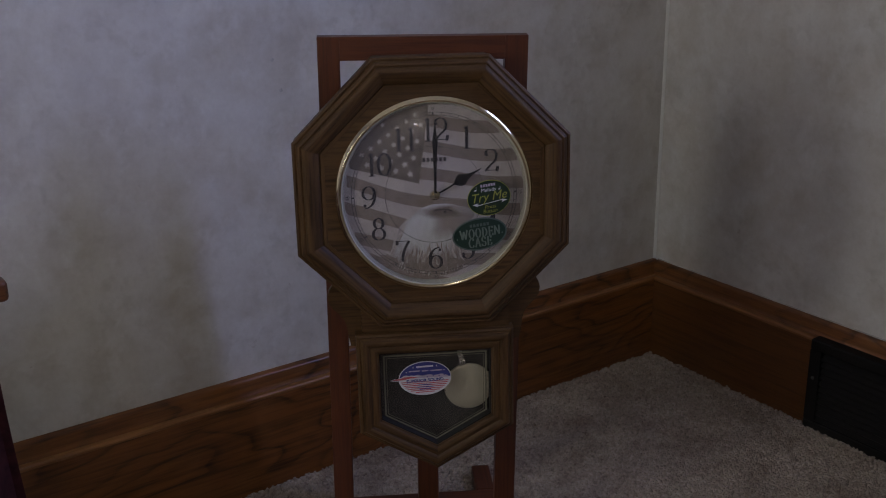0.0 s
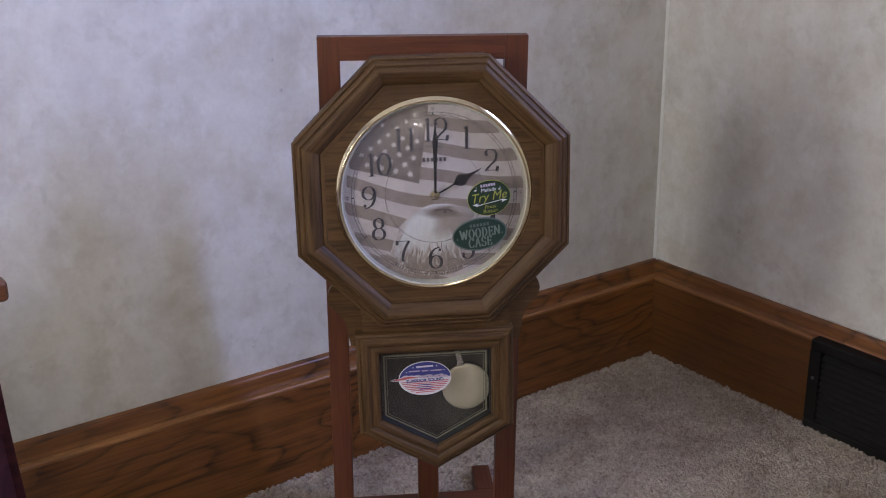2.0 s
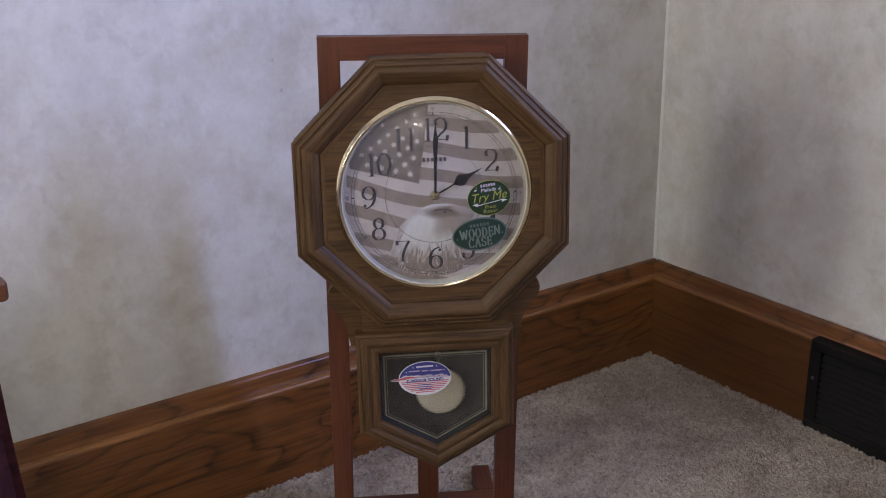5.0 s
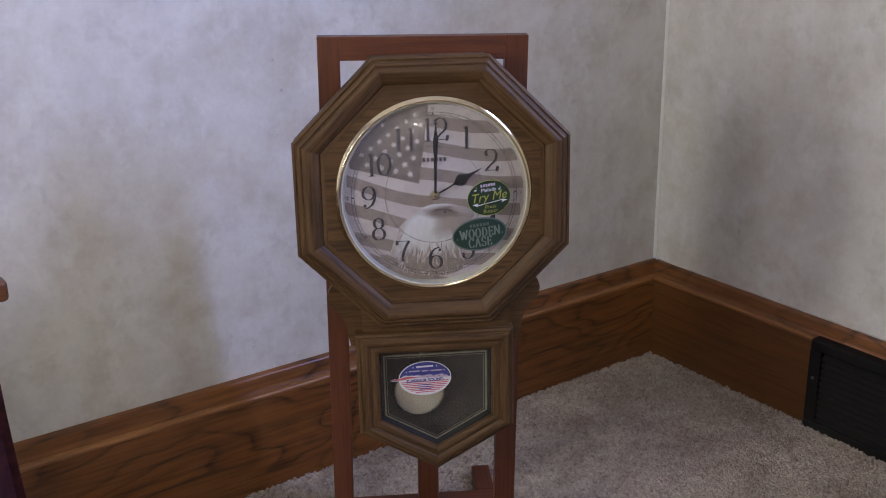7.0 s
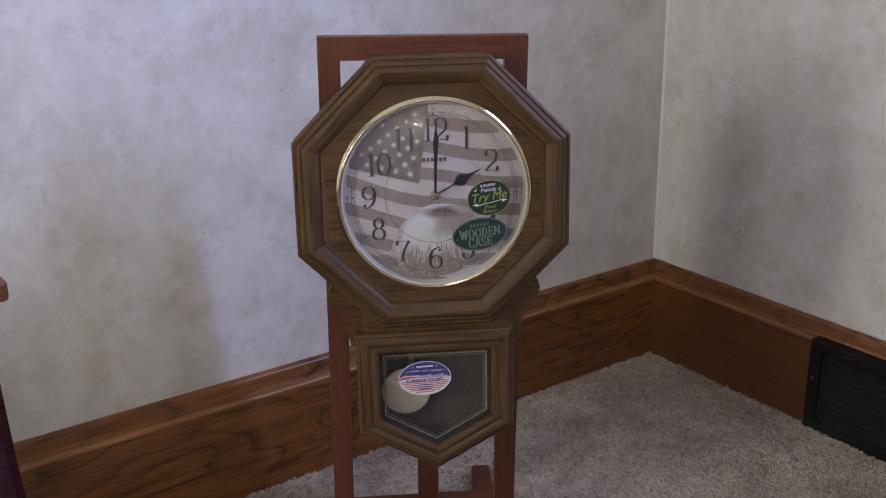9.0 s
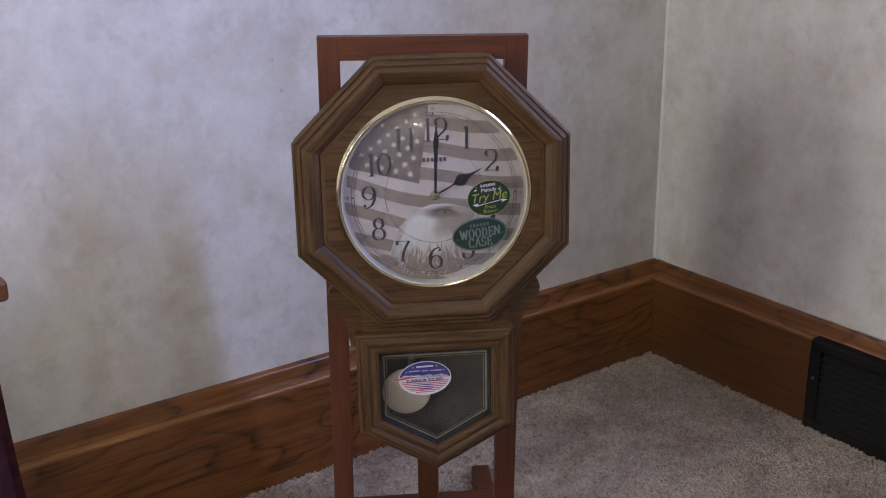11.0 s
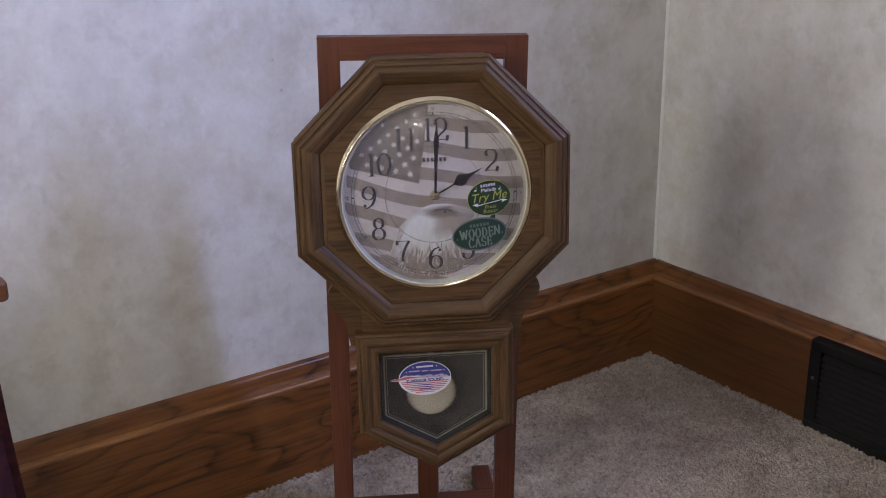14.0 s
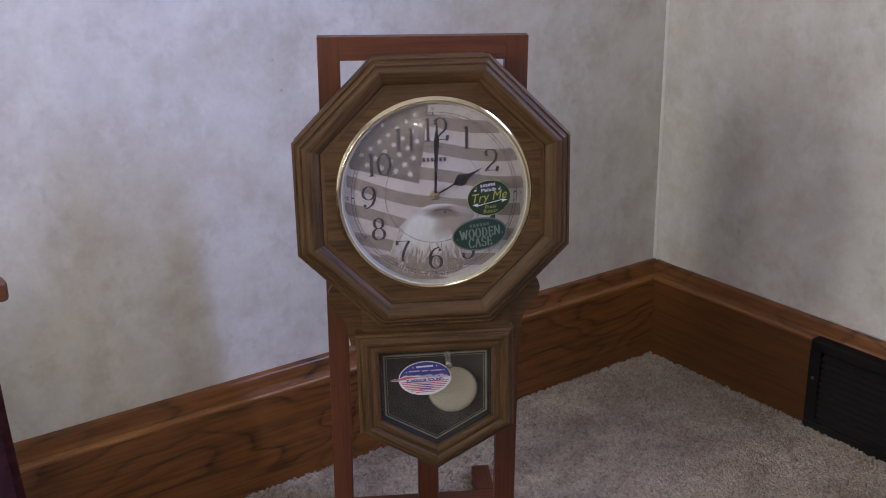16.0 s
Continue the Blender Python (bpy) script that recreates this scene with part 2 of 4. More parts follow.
def part(name, bm, material, parent=None, label="", m=None, smooth=False):
    me = finish(bm, name, smooth) if isinstance(bm, bmesh.types.BMesh) else bm
    if not me.materials:
        me.materials.append(material)
    ob = new(name, me)
    if parent is not None:
        ob.parent = parent
    if m is not None:
        ob.matrix_basis = m
    return tagged(ob, label)


def box(x0, x1, y0, y1, z0, z1, bevel=0.0, segs=2, bm=None):
    b = bmesh.new()
    bmesh.ops.create_cube(b, size=1)
    for v in b.verts:
        v.co = Vector((x0 if v.co.x < 0 else x1, y0 if v.co.y < 0 else y1, z0 if v.co.z < 0 else z1))
    if bevel:
        bmesh.ops.bevel(b, geom=b.edges[:], offset=bevel, segments=segs, affect="EDGES", profile=0.5)
    return b


def prism(points, y0, y1, bevel=0.0):
    """A plate with the outline points (x, z), from y0 to y1."""
    b = bmesh.new()
    f = b.faces.new([b.verts.new((x, y0, z)) for x, z in points])
    r = bmesh.ops.extrude_face_region(b, geom=[f])
    for v in r["geom"]:
        if isinstance(v, bmesh.types.BMVert):
            v.co.y = y1
    if bevel:
        edges = [e for e in b.edges if abs(e.verts[0].co.y - e.verts[1].co.y) < 1e-6 and e.verts[0].co.y == min(y0, y1)]
        bmesh.ops.bevel(b, geom=edges, offset=bevel, segments=2, affect="EDGES")
    return b


def sheet(points, y):
    b = bmesh.new()
    b.faces.new([b.verts.new((x, y, z)) for x, z in points])
    bmesh.ops.triangulate(b, faces=b.faces[:])
    return b


def ribbon(left, right, y):
    """A flat strip between two lists of (x, z)."""
    b = bmesh.new()
    l = [b.verts.new((x, y, z)) for x, z in left]
    r = [b.verts.new((x, y, z)) for x, z in right]
    for i in range(len(l) - 1):
        b.faces.new((l[i], l[i + 1], r[i + 1], r[i]))
    return b


def lathe(profile, segs=96, closed=False):
    """Turns (radius, y) about the local y axis."""
    b = bmesh.new()
    rings = []
    for r, y in profile:
        if r < 1e-6:
            rings.append([b.verts.new((0, y, 0))])
        else:
            rings.append([b.verts.new((r * math.cos(2 * math.pi * i / segs), y, r * math.sin(2 * math.pi * i / segs))) for i in range(segs)])
    pairs = list(zip(rings, rings[1:])) + ([(rings[-1], rings[0])] if closed else [])
    for a, c in pairs:
        for i in range(segs):
            j = (i + 1) % segs
            q = [a[i % len(a)], a[j % len(a)], c[j % len(c)], c[i % len(c)]]
            q = list(dict.fromkeys(q))
            if len(q) > 2:
                b.faces.new(q)
    return b


def circle(cx, cz, rx, rz, n=48, turn=0.0):
    c, s = math.cos(radians(turn)), math.sin(radians(turn))
    out = []
    for i in range(n):
        a = 2 * math.pi * i / n
        x, z = rx * math.cos(a), rz * math.sin(a)
        out.append((cx + c * x - s * z, cz + s * x + c * z))
    return out


def inset(poly, d):
    """The outline poly (counter-clockwise) moved inwards by d, corner by corner."""
    n, out = len(poly), []
    for i in range(n):
        p0, p1, p2 = Vector(poly[i - 1]), Vector(poly[i]), Vector(poly[(i + 1) % n])
        e1, e2 = (p1 - p0).normalized(), (p2 - p1).normalized()
        n1, n2 = Vector((-e1.y, e1.x)), Vector((-e2.y, e2.x))
        k = 1 + n1.dot(n2)
        out.append(tuple(p1 + (n1 + n2) * (d / k)))
    return out


def frame_sides(name, poly, profile, material, parent, label=""):
    """A mitred moulding round poly, one stick a side. profile: (inset, height towards the viewer)."""
    loops = [inset(poly, d) for d, _ in profile]
    for i in range(len(poly)):
        j = (i + 1) % len(poly)
        a, c = Vector(poly[i]), Vector(poly[j])
        mid, e = (a + c) / 2, (c - a).normalized()
        up = Vector((-e.y, e.x))
        b = bmesh.new()
        ends = []
        for k in (i, j):
            ends.append([b.verts.new((( Vector(lp[k]) - mid).dot(e), -h, (Vector(lp[k]) - mid).dot(up))) for lp, (_, h) in zip(loops, profile)])
        n = len(profile)
        for q in range(n):
            b.faces.new((ends[0][q], ends[0][(q + 1) % n], ends[1][(q + 1) % n], ends[1][q]))
        b.faces.new(ends[0]); b.faces.new(ends[1][::-1])
        ang = math.atan2(e.y, e.x)
        m = Matrix.Translation((mid.x, 0, mid.y)) @ Matrix.Rotation(-ang, 4, "Y")
        part(name, b, material, parent, label, m, smooth=True)


def text_points(words, size, spacing=1.0, bold=0.0):
    """Flat letters as a bmesh in x and z, centred."""
    cu = bpy.data.curves.new("letters", "FONT")
    cu.body, cu.size, cu.align_x, cu.align_y, cu.space_character = words, size, "CENTER", "CENTER", spacing
    cu.resolution_u = 3
    cu.offset = bold
    ob = new("letters", cu)
    me = bpy.data.meshes.new_from_object(ob.evaluated_get(bpy.context.evaluated_depsgraph_get()))
    bpy.data.objects.remove(ob)
    b = bmesh.new()
    b.from_mesh(me)
    bpy.data.meshes.remove(me)
    for v in b.verts:
        v.co = Vector((v.co.x, 0, v.co.y))
    return b


def warp(b, fn):
    for v in b.verts:
        v.co = Vector(fn(v.co.x, v.co.y, v.co.z))
    return b


def placed(x, z, turn=0.0, y=0.0, shear=0.0, sx=1.0):
    c, s = math.cos(radians(turn)), math.sin(radians(turn))

    def fn(a, b, d):
        a = a * sx + shear * d
        return (x + c * a - s * d, y + b, z + s * a + c * d)
    return fn


# ---- the room ----
def wall(name, x0, x1, y0, y1, *holes):
    """A wall as a box, or with openings (a0, a1, z0, z1) along its long side, as joined blocks."""
    b = bmesh.new()
    spans = []
    along_x = abs(x1 - x0) > abs(y1 - y0)
    lo, hi = (x0, x1) if along_x else (y0, y1)
    for a0, a1, z0, z1 in holes:
        spans += [(lo, a0, 0, RZ), (a0, a1, 0, z0), (a0, a1, z1, RZ)]
        lo = a1
    spans.append((lo, hi, 0, RZ))
    for s0, s1, z0, z1 in spans:
        piece = box(s0, s1, y0, y1, z0, z1) if along_x else box(x0, x1, s0, s1, z0, z1)
        me = finish(piece, "piece")
        b.from_mesh(me)
        bpy.data.meshes.remove(me)
    ob = part(name, b, M_WALL)
    return tagged(ob, "mottled grey and cream faux-finish wallpapered wall", "wall", kind="structure")


T = 0.14
north = wall("wall_north", RX, 0.0, 0.0, T)
for nx, nz in ((-0.978, 0.811), (-0.965, 0.756)):
    cap = lathe([(0.0, -0.0014), (0.0016, -0.0012), (0.0028, -0.0006), (0.0034, 0.0)], 14)
    part("nail_head", cap, M_CAULK, north, "painted-over nail head", pose(nx, 0.0, nz), True)
wall("wall_east", 0.0, T, RY, T, WIN_E)
wall("wall_south", RX, 0.0, RY - T, RY)
wall("wall_west", RX - T, RX, RY - T, T, WIN_V, WIN_W)
tagged(part("floor", box(RX, 0, RY, 0, -0.1, 0.0), M_CARPET), "beige speckled cut-pile carpet floor", "floor", kind="structure")
tagged(part("ceiling", box(RX - T, T, RY - T, T, RZ, RZ + 0.1), M_CEIL), "plain off-white ceiling", "ceiling", kind="structure")


def corner_bead():
    """The pale caulked seam in the corner."""
    b = bmesh.new()
    pts = [(-0.0058, -0.0005), (-0.0044, -0.0026), (-0.0026, -0.0044), (-0.0005, -0.0058)]
    lo = [b.verts.new((x, y, 0.235)) for x, y in pts]
    hi = [b.verts.new((x, y, RZ)) for x, y in pts]
    for i in range(3):
        b.faces.new((lo[i], lo[i + 1], hi[i + 1], hi[i]))
    ob = part("corner_seam", b, M_WHITEPAINT)
    tagged(ob, "pale caulked seam in the wall corner", "trim", kind="structure")


corner_bead()


def window(name, m, w, h):
    """Its width along the local y, the room on the side of +x."""
    root = tagged(new(name), "white painted sash window letting in daylight", "window", kind="structure")
    root.matrix_world = m
    bars = [(-w / 2, -w / 2 + 0.04, 0, h), (w / 2 - 0.04, w / 2, 0, h), (-w / 2 + 0.04, w / 2 - 0.04, 0, 0.05), (-w / 2 + 0.04, w / 2 - 0.04, h - 0.05, h)]
    bars.append((-w / 2 + 0.04, w / 2 - 0.04, h / 2 - 0.02, h / 2 + 0.02))
    for a, b, c, d in bars:
        part("window_frame", box(-0.02, 0.02, a, b, c, d, 0.003), M_WHITEPAINT, root)
    part("window_sill", box(0.02, 0.09, -w / 2 + 0.001, w / 2 - 0.001, 0.0005, 0.025, 0.004), M_WHITEPAINT, root)
    for c, d in ((0.05, h / 2 - 0.02), (h / 2 + 0.02, h - 0.05)):
        p = part("pane", box(-0.002, 0.002, -w / 2 + 0.04, w / 2 - 0.04, c, d), M_GLASS, root)
        p.visible_shadow = False


window("window_1", pose(0.06, (WIN_E[0] + WIN_E[1]) / 2, WIN_E[2], 0, 0, 180), WIN_E[1] - WIN_E[0], WIN_E[3] - WIN_E[2])
window("window_2", pose(RX - 0.06, (WIN_W[0] + WIN_W[1]) / 2, WIN_W[2]), WIN_W[1] - WIN_W[0], WIN_W[3] - WIN_W[2])
window("window_3", pose(RX - 0.06, (WIN_V[0] + WIN_V[1]) / 2, WIN_V[2]), WIN_V[1] - WIN_V[0], WIN_V[3] - WIN_V[2])




# ---- baseboards ----
HB, HL, TB, TC = 0.235, 0.2003, 0.0269, 0.0120


def baseboard(name, length, m, joints=(), stop=None, lead=(0.0, 0.0), oak=None):
    """A plank with a stepped cap moulding on it; grain along x, the wall behind at y = 0."""
    root = tagged(new(name), "stained oak baseboard with stepped cap moulding above carpet", "baseboard", kind="structure")
    root.matrix_world = m
    end = stop or length
    prof = [(0.0, 0.0), (-TB, 0.0), (-TB, HL - 0.0085), (0.0, HL - 0.0085)]
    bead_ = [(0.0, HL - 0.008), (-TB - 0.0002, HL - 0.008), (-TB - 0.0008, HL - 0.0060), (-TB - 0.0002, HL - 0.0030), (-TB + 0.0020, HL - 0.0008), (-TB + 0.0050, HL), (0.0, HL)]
    # the ledge's upper edge carries a painted highlight
    part("ledge_strip", extrude_profile(bead_, lead[0], end), M_OAK_LIT, root, "oak ledge coloured lighter for the highlight on it", smooth=True)
    part("plank", extrude_profile(prof, lead[0], end), oak or M_OAK, root, smooth=True)
    cap = [(0.0, HL + 0.0005), (-TC - 0.004, HL + 0.0005), (-TC - 0.001, HL + 0.006), (-TC, HL + 0.010), (-TC, HB - 0.007), (-TC + 0.0015, HB - 0.004), (-TC + 0.005, HB - 0.0015), (0.0, HB)]
    cuts = [lead[1], *joints, length]
    for a, b in zip(cuts, cuts[1:]):
        part("cap_moulding", extrude_profile(cap, a + (0.0006 if a > 0.1 else 0.0), b), M_OAK, root, smooth=True)
    bead = [(0.0, HB), (-0.0024, HB + 0.0002), (-0.0020, HB + 0.0010), (0.0, HB + 0.0022)]
    if stop:
        part("caulk_bead", extrude_profile(bead, lead[1], length), M_CAULK, root, "thin pale caulk line")
    return root


def extrude_profile(prof, x0, x1):
    b = bmesh.new()
    a = [b.verts.new((x0, y, z)) for y, z in prof]
    c = [b.verts.new((x1, y, z)) for y, z in prof]
    n = len(prof)
    for i in range(n):
        b.faces.new((a[i], a[(i + 1) % n], c[(i + 1) % n], c[i]))
    b.faces.new(a[::-1]); b.faces.new(c)
    return b


baseboard("baseboard_north", 3.2995, pose(RX, 0, 0))
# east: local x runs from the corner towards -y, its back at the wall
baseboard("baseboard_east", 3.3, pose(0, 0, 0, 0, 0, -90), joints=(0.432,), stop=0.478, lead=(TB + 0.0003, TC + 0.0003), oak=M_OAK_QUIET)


# ---- carpet pile ----
def carpet_pile(x0, x1, y0, y1, count):
    rng = np.random.default_rng(4)
    px, py = rng.uniform(x0, x1, count), rng.uniform(y0, y1, count)
    h, r = rng.uniform(0.0036, 0.0085, count), rng.uniform(0.0026, 0.0052, count)
    lx, ly = rng.normal(0, 0.0020, count), rng.normal(0, 0.0020, count)
    turn = rng.uniform(0, 6.283, count)
    co = np.zeros((count, 9, 3), dtype=np.float32)
    for k in range(4):
        a = turn + k * 1.5708
        co[:, k, 0], co[:, k, 1], co[:, k, 2] = px + r * np.cos(a), py + r * np.sin(a), 0.0002
        co[:, k + 4, 0], co[:, k + 4, 1], co[:, k + 4, 2] = px + lx * 0.7 + 0.75 * r * np.cos(a), py + ly * 0.7 + 0.75 * r * np.sin(a), h * 0.75
    co[:, 8, 0], co[:, 8, 1], co[:, 8, 2] = px + lx, py + ly, h
    tri = []
    for k in range(4):
        j = (k + 1) % 4
        tri += [k, j, j + 4, k, j + 4, k + 4, k + 4, j + 4, 8]
    faces = (np.arange(count)[:, None] * 9 + np.array([tri])).reshape(-1)
    me = bpy.data.meshes.new("carpet_pile")
    me.vertices.add(count * 9)
    me.vertices.foreach_set("co", co.reshape(-1))
    me.loops.add(len(faces))
    me.loops.foreach_set("vertex_index", faces.astype(np.int32))
    me.polygons.add(len(faces) // 3)
    me.polygons.foreach_set("loop_start", np.arange(0, len(faces), 3, dtype=np.int32))
    me.update(calc_edges=True)
    me.shade_smooth()
    me.materials.append(M_TUFT)
    tagged(new("carpet_pile", me), "short beige and brown flecked carpet tufts", "carpet", kind="stuff")


carpet_pile(-1.45, -0.030, -1.05, -0.030, 95000)


# ---- wall register ----
def wall_register():
    root = tagged(new("wall_register"), "black metal louvred heating register set in the baseboard", "air vent")
    root.matrix_world = pose(0, -0.479, 0, 0, 0, -90)
    w, h, d = 0.36, 0.203, 0.040
    part("top_rail", box(0, w, -d, 0, h - 0.024, h, 0.0045), M_VENT, root)
    part("bottom_rail", box(0, w, -d, 0, 0.0, 0.022, 0.003), M_VENT, root)
    part("side_rail", box(0, 0.026, -d + 0.0005, 0, 0.022, h - 0.024, 0.002), M_VENT, root)
    part("side_rail", box(w - 0.026, w, -d + 0.0005, 0, 0.022, h - 0.024, 0.002), M_VENT, root)
    part("back_plate", box(0.026, w - 0.026, -0.010, -0.002, 0.022, h - 0.024), M_VENT, root)
    slat = finish(box(0.026, w - 0.026, -0.010, 0.010, -0.0015, 0.0015), "louvre")
    for i in range(11):
        part("louvre", slat, M_VENT, root, m=pose(0, -0.0285, 0.030 + i * 0.0138, 48, 0, 0))
    screw = lathe([(0, -0.0025), (0.003, -0.002), (0.0042, 0.0)], 12)
    part("screw", screw, M_CASE_IN, root, "dull steel screw", pose(0.013, -d + 0.0003, 0.118))


wall_register()


# ---- easel ----
EASEL_YAW, EASEL_LEAN, EASEL_ROLL = -30.465, -1.96, -0.88


def easel():
    root = tagged(new("display_easel"), "red mahogany stained wooden easel holding the clock, standing on carpet", "easel")
    root.matrix_world = pose(-0.92523, -0.36358, 0.0, 0, 0, EASEL_YAW)
    front = Matrix.Rotation(radians(-EASEL_LEAN), 4, "X") @ Matrix.Rotation(radians(-EASEL_ROLL), 4, "Y")
    hw, sw, top, th = 0.1532, 0.0341, 0.8872, 0.019
    upright = Matrix.Rotation(radians(-90), 4, "Y")      # local x of a stick runs up
    for x, z0 in ((-hw + sw / 2, 0.001), (hw - sw / 2, 0.005)):
        part("stile", box(z0, top, 0, th, -sw / 2 if x > 0 else -sw / 2 + 0.002, sw / 2, 0.0010), M_EASEL, root, m=front @ pose(x, 0, 0) @ upright)
    part("top_rail", box(-hw + sw - 0.0020, hw - sw, 0.0002, th - 0.0004, top - 0.0345, top - 0.0002, 0.0005), M_EASEL, root, m=front)
    part("stretcher", box(-hw + sw - 0.0018, hw - sw - 0.0003, 0.002, th - 0.002, 0.055, 0.085, 0.002), M_EASEL, root, m=front)
    part("hinge_block", box(-0.030, 0.058, th - 0.0004, th + 0.016, top - 0.033, top - 0.004, 0.002), M_EASEL, root, m=front)
    # the back strut slopes down to a cross foot on the floor
    a, c = Vector((0.014, 0.035, top - 0.04)), Vector((0.014, 0.112, 0.031))
    d = c - a
    m = Matrix.Translation(a) @ Matrix.Rotation(math.atan2(d.y, -d.z), 4, "X") @ upright
    part("back_strut", box(-d.length, 0, -0.010, 0.010, -0.0185, 0.0185, 0.002), M_EASEL, root, m=m)
    part("cross_foot", box(-0.125, 0.138, 0.088, 0.130, 0.001, 0.031, 0.003), M_EASEL, root)
    part("foot_block", box(0.130, 0.218, -0.017, 0.017, 0.001, 0.030, 0.003), M_EASEL, root, m=pose(0.1215, 0, 0, 0, 0, 0) @ Matrix.Rotation(radians(90), 4, "Z"))


easel()


# ---- clock ----
CLOCK_AT = pose(-0.95798, -0.45748, 0.66821, 0, 0, -29.45) @ pose(0, 0, 0, -2.42, 0, 0)
BEZEL_X, BEZEL_Z = 0.0014, 0.0003
DIAL_X, DIAL_Z, DIAL_Y = 0.0018, -0.0016, 0.0075
PIVOT = Vector((-0.0050, 0.040, -0.0775))
SWING, REST, ROD = 11.8, 1.6, 0.250


def octagon(a):
    k = a * math.tan(math.pi / 8)
    return [(k, -a), (a, -k), (a, k), (k, a), (-k, a), (-a, k), (-a, -k), (-k, -a)]


def dome(x, z):
    """Height of the convex glass over the dial."""
    r2 = (x * x + z * z) / (0.131 ** 2)
    return 0.0085 + 0.0200 * (1 - r2)


def stroke(path, width, thin, y, upright=True):
    """A pen stroke whose width follows its direction, as in modern serif figures."""
    left, right = [], []
    n = len(path)
    for i, (x, z) in enumerate(path):
        ax, az = path[max(0, i - 1)]
        bx, bz = path[min(n - 1, i + 1)]
        d = Vector((bx - ax, bz - az)).normalized()
        w = (thin + (width - thin) * abs(d.y) ** 1.6) / 2
        left.append((x - d.y * w, z + d.x * w)); right.append((x + d.y * w, z - d.x * w))
    return ribbon(left, right, y)


def arc(cx, cz, rx, rz, a0, a1, n=26):
    return [(cx + rx * math.cos(radians(a0 + (a1 - a0) * i / n)), cz + rz * math.sin(radians(a0 + (a1 - a0) * i / n))) for i in range(n + 1)]


def line(*pts, n=6):
    out = []
    for (x0, z0), (x1, z1) in zip(pts, pts[1:]):
        out += [(x0 + (x1 - x0) * i / n, z0 + (z1 - z0) * i / n) for i in range(n + (0 if (x1, z1) != pts[-1] else 1))]
    return out


def dot(x, z, r):
    return ("dot", x, z, r)


# figures in a box of height 2, drawn as pen paths
FIGURES = {
    "0": [arc(0, 0, 0.52, 0.95, 90, 450, 44)],
    "1": [line((0.0, -0.98), (0.0, 0.98)), line((-0.22, 0.80), (0.0, 0.96)), line((-0.28, -0.97), (0.28, -0.97))],
    "2": [arc(-0.02, 0.45, 0.50, 0.52, 160, 0, 22) + arc(-0.55, 0.40, 1.03, 0.9, 0, -55, 10)[1:] + [(-0.50, -0.93)],
          line((-0.50, -0.88), (0.1, -0.86), (0.52, -0.86)), line((0.52, -0.98), (0.60, -0.50)), dot(-0.40, 0.52, 0.15)],
    "3": [arc(-0.02, 0.50, 0.42, 0.45, 150, -80, 24), arc(-0.02, -0.45, 0.52, 0.52, 85, -155, 26), dot(-0.36, 0.60, 0.13), dot(-0.40, -0.58, 0.14)],
    "4": [line((0.22, -0.97), (0.22, 0.97)), line((0.20, 0.95), (-0.58, -0.38)), line((-0.58, -0.40), (0.55, -0.40))],
    "5": [line((-0.36, 0.95), (-0.40, 0.05)), line((-0.36, 0.92), (0.42, 0.92)), arc(-0.02, -0.35, 0.50, 0.60, 140, -150, 28), dot(-0.40, -0.55, 0.15)],
    "6": [arc(0.0, -0.38, 0.50, 0.58, 90, 450, 36), arc(0.40, 0.0, 0.90, 0.96, 92, 200, 18), dot(0.36, 0.72, 0.13)],
    "7": [line((-0.52, 0.90), (0.52, 0.90)), line((-0.52, 0.96), (-0.54, 0.55)), [(0.52, 0.90), (0.36, 0.62), (0.20, 0.34), (0.08, 0.05), (-0.01, -0.25), (-0.06, -0.60), (-0.08, -0.97)]],
    "8": [arc(0, 0.50, 0.38, 0.46, 90, 450, 34), arc(0, -0.46, 0.50, 0.52, 90, 450, 34)],
    "9": [arc(0.0, 0.38, 0.50, 0.58, 90, 450, 36), arc(-0.40, 0.0, 0.90, 0.96, -88, 20, 18), dot(-0.36, -0.72, 0.13)],
}


def numeral(words, x, z, height, parent, y):
    b = bmesh.new()
    gap = 0.54 * height
    for k, ch in enumerate(words):
        ox = x + (k - (len(words) - 1) / 2) * gap
        for path in FIGURES[ch]:
            if path[0] == "dot":
                s = sheet(circle(ox + path[1] * height / 2, z + path[2] * height / 2, path[3] * height / 2, path[3] * height / 2, 14), y)
            else:
                s = stroke([(ox + px * height / 2, z + pz * height / 2) for px, pz in path], 0.128 * height, 0.034 * height, y)
            me = bpy.data.meshes.new("stroke")
            s.to_mesh(me); s.free()
            b.from_mesh(me)
            bpy.data.meshes.remove(me)
    part("numeral", b, M_INK, parent)


def clip_to(poly, r):
    """Pulls points beyond radius r back onto it."""
    out = []
    for x, z in poly:
        d = math.hypot(x, z)
        out.append((x * r / d, z * r / d) if d > r else (x, z))
    return out


def wave(x):
    return -0.195 * x + 0.70 * x * x


